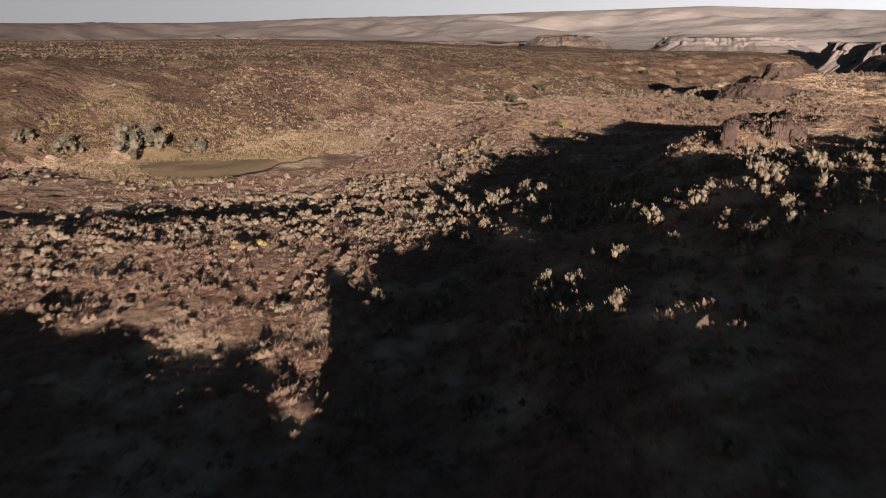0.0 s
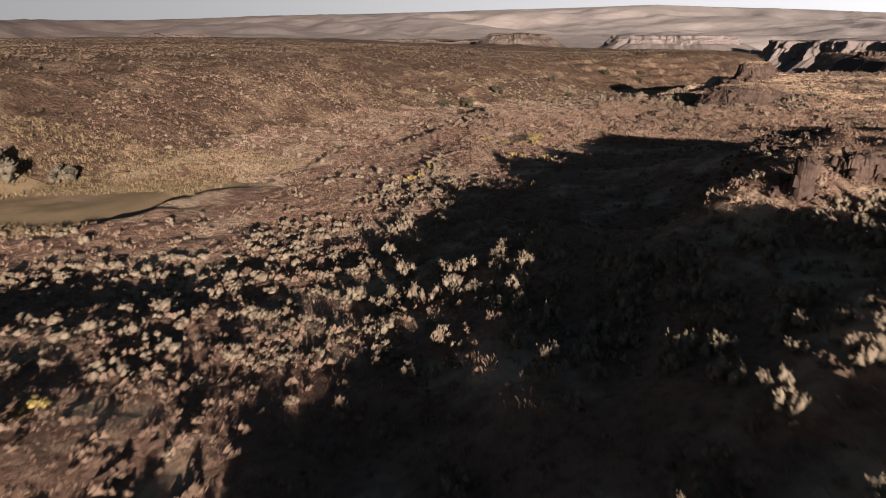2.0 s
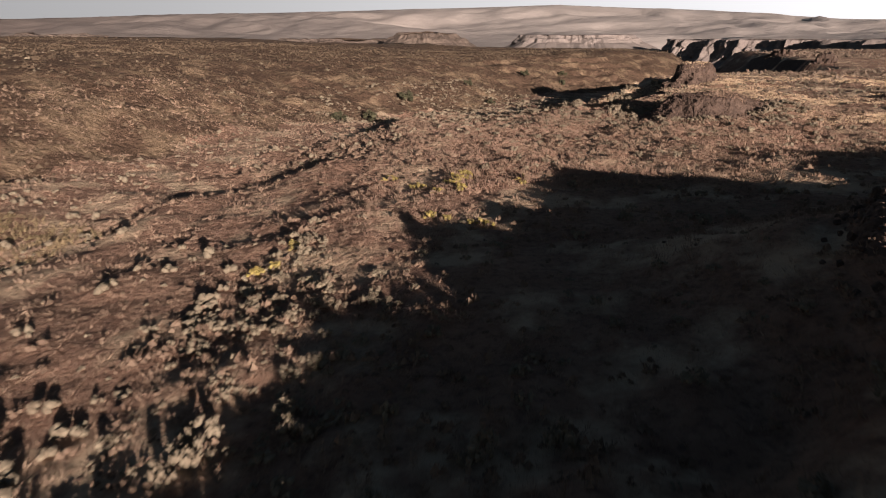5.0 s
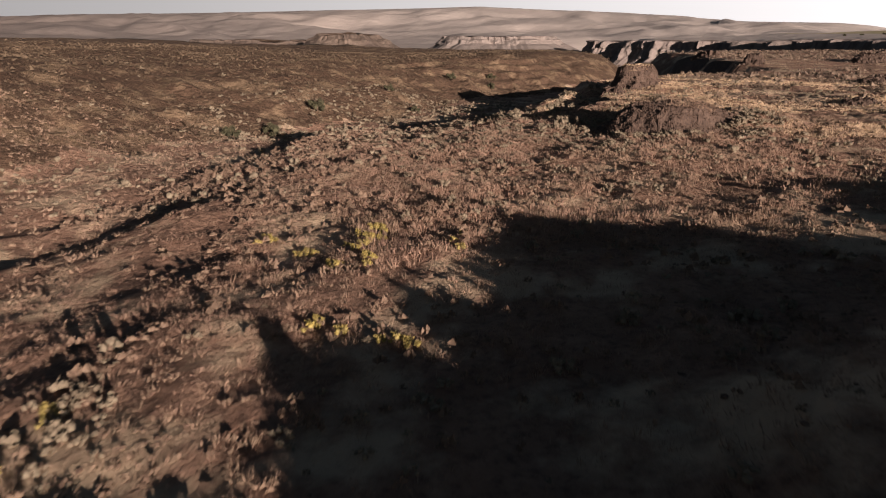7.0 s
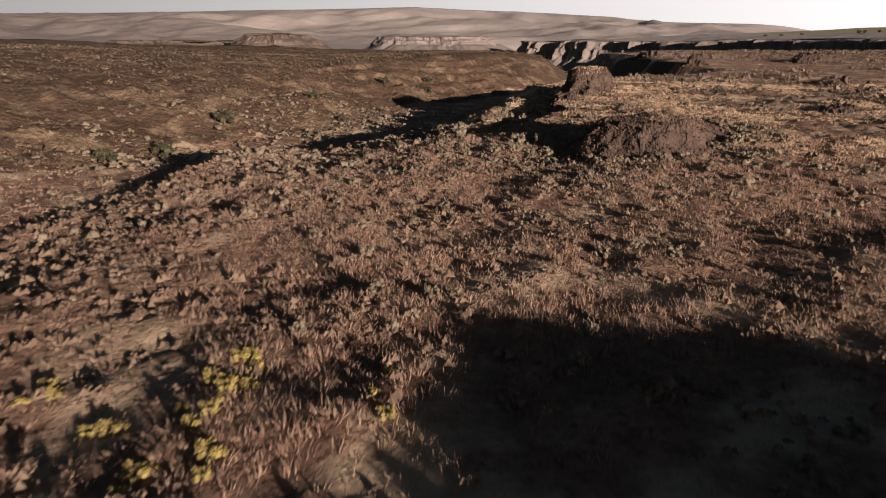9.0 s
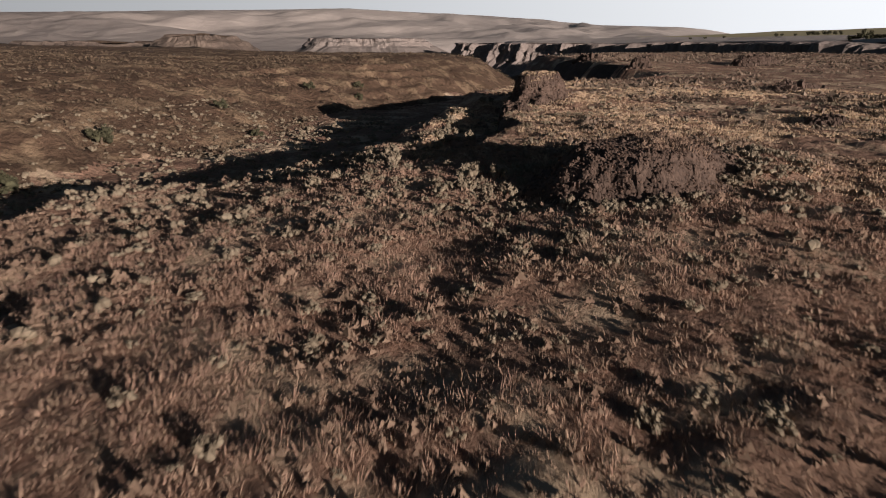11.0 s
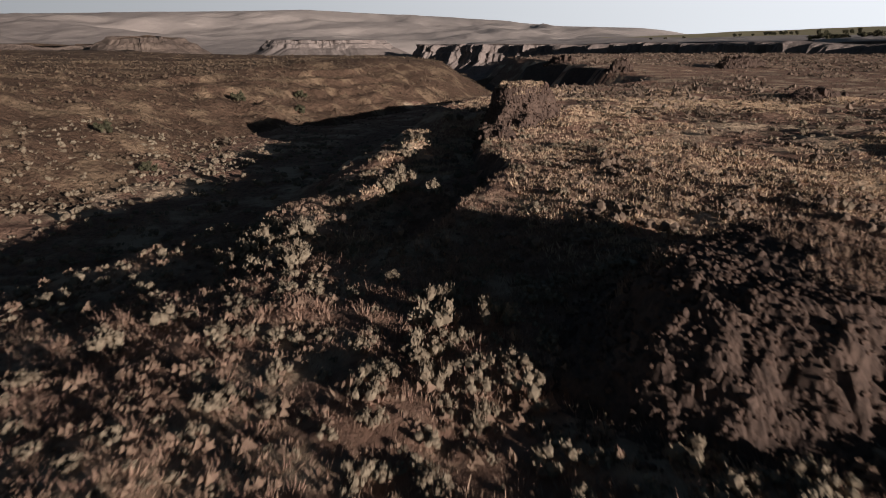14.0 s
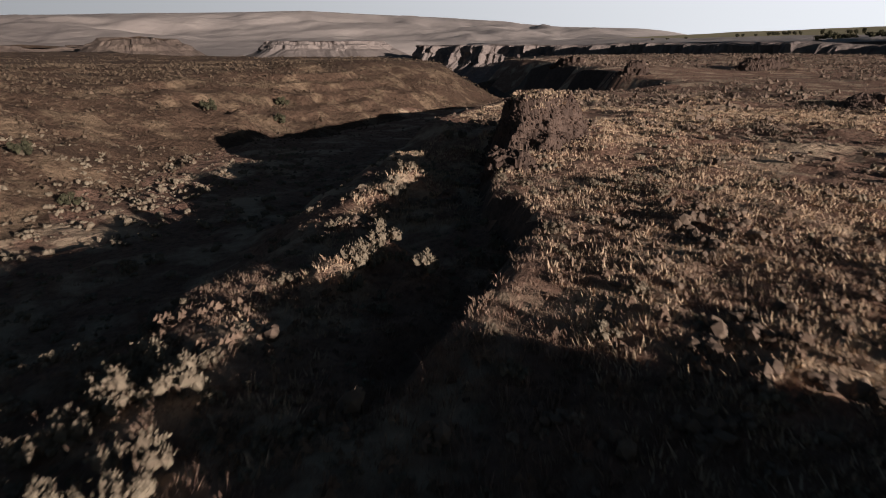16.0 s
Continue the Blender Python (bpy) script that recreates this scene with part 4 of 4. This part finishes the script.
def butte(cx, cy, rx, ry, top, foot, seed, label, mat=CLIFF, talus=1.8, cap=0.2):
    around = 160
    ang = -np.arange(around + 1) * 2 * math.pi / around
    line = [(cx + rx * math.cos(a) * (1 + 0.12 * math.sin(3 * a + seed)), cy + ry * math.sin(a) * (1 + 0.1 * math.sin(4 * a))) for a in ang]
    root = new("butte")
    cliff = new("cliff", wall_mesh(line, top, foot, seed, 2.5, min(rx, ry) * 0.22, mat, "cliff", talus, cap))
    cliff.parent = root
    bm = bmesh.new()
    ring = [bm.verts.new((cx + rx * 0.97 * math.cos(a) * (1 + 0.12 * math.sin(3 * a + seed)), cy + ry * 0.97 * math.sin(a) * (1 + 0.1 * math.sin(4 * a)), top - 0.2)) for a in ang[:-1]]
    mid = bm.verts.new((cx, cy, top + (top - foot) * 0.06))
    for a, b in zip(ring, ring[1:] + ring[:1]):
        bm.faces.new((a, mid, b))
    part("summit", bm, FARLAND if mat is MESA else SLOPE, root)
    return tagged(root, label, "butte")


butte(119, 583, 22, 15, 9.3, -30, 3, "flat-topped brown basalt butte beyond the plateau", CANYON)
butte(52, 640, 46, 16, 4.6, -26, 5, "low long basalt rim beyond the plateau", CANYON)
butte(650, 1480, 130, 70, 9.5, -45, 7, "broad pale mesa in the hazy valley", MESA, 1.5, 0.3)
butte(-190, 720, 34, 16, 8.5, -12, 9, "low far basalt rim on the plateau", CANYON)


def tree_shape(seed, sprays, size):
    return shrub_shape(seed, sprays, size, 0.2, 9)


def tree(px, py, tall, wide, seed, label, mat, group="trees at the field edge"):
    root = new("tree")
    pz = float(ground_z(px, py))
    root.matrix_world = Matrix.Translation((px, py, pz - 0.1))
    bm = bmesh.new()
    bmesh.ops.create_cone(bm, cap_ends=True, segments=7, radius1=0.02 * tall, radius2=0.012 * tall, depth=0.6 * tall, matrix=Matrix.Translation((0, 0, 0.3 * tall)))
    trunk = part("trunk", bm, WOOD, root)
    for k in range(4):
        a = k * 1.7 + seed
        way = Vector((math.cos(a) * 0.5, math.sin(a) * 0.5, 0.8))
        bm = bmesh.new()
        bmesh.ops.create_cone(bm, cap_ends=True, segments=5, radius1=0.014 * tall, radius2=0.004 * tall, depth=0.35 * tall, matrix=Matrix.Translation(Vector((0, 0, 0.32 * tall)) + way * 0.15 * tall) @ way.to_track_quat("Z", "Y").to_matrix().to_4x4())
        part("limb", bm, WOOD, trunk)
    v, f = tree_shape(seed, 200, 0.12)
    v = v * np.array([wide, wide, tall * 1.4]) - np.array([0, 0, 0.1 * tall])
    crown = new("crown", mesh_of("crown", v, f, [mat]))
    crown.parent = root
    return tagged(root, label, "tree", group)


EYE_END = (35.6, 91.7)
FIELD_TREES = [(56.7, 7, 9), (57.1, 6, 8), (58.0, 5, 7), (58.9, 8, 9), (59.2, 8, 10), (59.5, 7, 9), (59.9, 8, 10), (60.2, 9, 9), (60.6, 8, 10), (61.0, 8, 9), (62.4, 12, 8), (62.9, 8, 9), (64.1, 8, 12), (64.5, 9, 10), (65.0, 11, 9), (66.0, 8, 9), (50.5, 4, 8), (51.6, 4, 9), (53.0, 4, 8)]
for k, (az, tall, wide) in enumerate(FIELD_TREES):
    tree(EYE_END[0] + 1250 * math.sin(radians(az)), EYE_END[1] + 1250 * math.cos(radians(az)), tall * 1.1, wide * 1.2, k, "dark green broadleaf tree on the far field edge", GREEN)
RIM_TREES = [(53.2, 5, 13), (54.1, 4, 12), (55.7, 5, 14), (56.2, 6, 15), (56.8, 5, 14), (57.3, 4, 12), (62.4, 5, 14), (63.0, 7, 16), (63.6, 6, 15), (64.3, 5, 14), (65.6, 6, 16), (66.4, 6, 15)]
for k, (az, tall, wide) in enumerate(RIM_TREES):
    tall, wide = tall * 1.15, wide * 1.2
    tree(EYE_END[0] + 700 * math.sin(radians(az)), EYE_END[1] + 700 * math.cos(radians(az)), tall, wide, 40 + k, "dark scrubby tree on the canyon rim", GREEN, "trees on the canyon rim")

# large bushes of the hollow and gully
BIG = [mesh_of("foliage", *shrub_shape(k + 80, 800, 0.05, 0.33, 30), [GREY]) for k in range(3)]
BIG_GREEN = [mesh_of("foliage", *shrub_shape(k + 90, 400, 0.07, 0.28, 10), [GREEN]) for k in range(3)]
YELLOW = [mesh_of("foliage", *shrub_shape(k + 95, 140, 0.1), [BLOOM]) for k in range(3)]
for k, (px, py, w) in enumerate(((-25.6, 58.2, 5.6), (-30.6, 56.2, 3.0), (-21.8, 62.0, 2.4), (-33.6, 55.2, 2.2))):
    shrub(px, py, w, k, BIG[k % 3], "tall grey-green bush beside the sandy hollow", "tall_bush", 1.05, "tall bushes by the hollow")
for k, (px, py, w) in enumerate(((22.2, 132.0, 3.0), (10.7, 114.5, 2.4), (15.1, 120.0, 2.6), (57.1, 176.5, 2.8), (69.0, 183.0, 2.4), (65.6, 175.4, 2.2), (36.4, 149.0, 2.2), (38.5, 141.4, 1.8))):
    shrub(px, py, w, k, BIG_GREEN[k % 3], "dark green bush on the gully side", "green_bush", 1.0, "green bushes in the gully")
for k, (px, py, w) in enumerate(((37.2, 94.6, 1.5), (36.2, 93.6, 1.2), (38.2, 95.6, 1.3), (35.6, 92.2, 1.1), (38.6, 93.8, 1.2), (38.0, 106.3, 1.2), (36.9, 108.0, 1.1), (36.3, 107.2, 1.0), (45.4, 111.7, 1.5), (46.3, 112.6, 1.2), (44.6, 110.8, 1.1), (51.9, 121.0, 1.1), (53.0, 122.2, 1.0), (39.4, 124.8, 1.2), (30.2, 98.9, 1.2), (31.6, 99.4, 1.1), (37.5, 107.8, 1.5), (36.8, 106.5, 1.4), (36.2, 105.8, 1.4), (35.6, 104.9, 1.3), (37.9, 105.3, 1.5), (36.6, 102.9, 1.5), (36.3, 101.6, 1.3), (35.3, 102.8, 1.2), (34.9, 105.3, 1.2), (47.2, 113.3, 1.5), (45.8, 112.0, 1.4), (47.6, 114.2, 1.2), (54.2, 123.5, 1.2), (55.0, 124.2, 1.0), (64.3, 134.2, 1.2), (65.2, 133.6, 1.0), (46.7, 109.2, 1.2))):
    shrub(px, py, w, k, FOLIAGE[k % 8], "tall pale sagebrush at the gully edge", "sagebrush", 1.1, "tall sagebrush at the gully edge")
TALL_SAGE = ((-1.5, 19.5), (-1.0, 20.3), (0.8, 23.4), (0.3, 21.6), (-1.8, 21.9), (0.9, 26.8), (3.3, 34.6), (5.2, 35.6), (6.9, 33.5), (9.8, 31.0), (5.7, 38.3), (5.4, 36.5), (6.8, 38.1), (5.7, 34.5), (6.1, 35.3), (5.3, 32.7), (3.4, 33.7), (3.2, 36.9), (3.8, 36.5), (7.2, 35.2), (10.0, 43.7), (8.2, 40.3), (9.9, 32.1), (16.7, 42.2), (0.7, 35.1), (1.3, 35.6), (0.0, 35.9), (1.8, 38.3), (8.7, 34.6), (5.8, 21.5), (6.0, 20.2), (3.7, 19.7), (4.4, 18.8), (3.1, 18.9), (3.5, 18.4), (3.1, 18.2), (3.4, 17.2), (2.3, 16.7), (3.4, 16.0), (3.9, 16.0), (5.2, 16.8), (4.9, 16.4), (3.5, 15.1))
for k, (px, py) in enumerate(TALL_SAGE):
    shrub(px, py, 0.82 + 0.3 * ((k * 5) % 8) / 8, k, FOLIAGE[k % 8], "upright tan sagebrush standing out of shaded scrub", "sagebrush", 1.2, "tall sagebrush on the shaded slope")
for k, (px, py, pz) in enumerate(((42.0, 91.3, 2.75), (44.6, 90.6, 2.75), (45.6, 91.6, 2.65))):
    shrub(px, py, 0.8, k, FOLIAGE[k], "pale sagebrush on top of the basalt outcrop", "sagebrush", 0.9, "sagebrush on the outcrop", pz - 0.15)
PATCHES = ((15.0, 70.5), (15.3, 71.5), (14.1, 68.9), (11.5, 69.7), (12.2, 67.3), (14.4, 69.8), (17.5, 67.6), (13.8, 66.8), (10.5, 72.0), (3.5, 58.5), (4.4, 60.0), (12.5, 60.5), (11.4, 62.0), (-8.0, 27.5))
for k in range(42):
    px, py = PATCHES[k % 14]
    px, py = px + rng.normal() * 0.32, py + rng.normal() * 0.32
    shrub(px, py, rng.uniform(0.45, 0.8), k, YELLOW[k % 3], "yellow flowering rabbitbrush among dry grass", "rabbitbrush", 0.8, "yellow rabbitbrush")

gen = np.random.default_rng(31)
a, out = np.concatenate([gen.uniform(0, 6.283, 60), gen.uniform(-1.3, 0.3, 60)]), np.concatenate([gen.uniform(1.45, 1.9, 60), gen.uniform(1.5, 2.6, 60)])
strewn("sagebrush_scrub", SHRUBS_NEAR, 43.3 + 3.9 * out * np.cos(a), 89.6 + 3.2 * out * np.sin(a), gen.uniform(0.6, 1.2, 120), SAGE, "grey sagebrush ring round the basalt outcrop", "shrubs")

# pale evening haze along the horizon, dimmer away from the bright north-east
HAZE = bpy.data.materials.new("horizon_haze")
HAZE.use_nodes = True
ht = HAZE.node_tree
glow = ht.nodes.new("ShaderNodeEmission")
glow.inputs[0].default_value = (1.0, 0.975, 0.935, 1)
place = ht.nodes.new("ShaderNodeNewGeometry")
split = ht.nodes.new("ShaderNodeSeparateXYZ")
ht.links.new(place.outputs["Position"], split.inputs[0])
span = ht.nodes.new("ShaderNodeMapRange")
span.inputs["From Min"].default_value, span.inputs["From Max"].default_value = -3000, 4500
ht.links.new(split.outputs[0], span.inputs["Value"])
curve = ht.nodes.new("ShaderNodeFloatCurve")
bright = curve.mapping.curves[0]
bright.points[0].location, bright.points[1].location = (0.0, 0.22), (1.0, 0.9)
bright.points.new(0.4, 0.37)
bright.points.new(0.75, 0.6)
curve.mapping.update()
ht.links.new(span.outputs[0], curve.inputs["Value"])
power = ht.nodes.new("ShaderNodeMath")
power.operation = "MULTIPLY"
power.inputs[1].default_value = 1.95
ht.links.new(curve.outputs[0], power.inputs[0])
ht.links.new(power.outputs[0], glow.inputs[1])
ht.links.new(glow.outputs[0], ht.nodes["Material Output"].inputs[0])
ring = np.arange(96) * 2 * math.pi / 96
hv = np.concatenate([np.stack([20 + 4750 * np.cos(ring), 50 + 4750 * np.sin(ring), np.full(96, z)], 1) for z in (-200.0, 480.0)])
hi = np.arange(96)
backdrop = new("backdrop", mesh_of("backdrop", hv, np.stack([hi, (hi + 1) % 96, 96 + (hi + 1) % 96, 96 + hi], 1), [HAZE]))
tagged(backdrop, "pale hazy evening sky along the horizon", "sky", kind="structure")
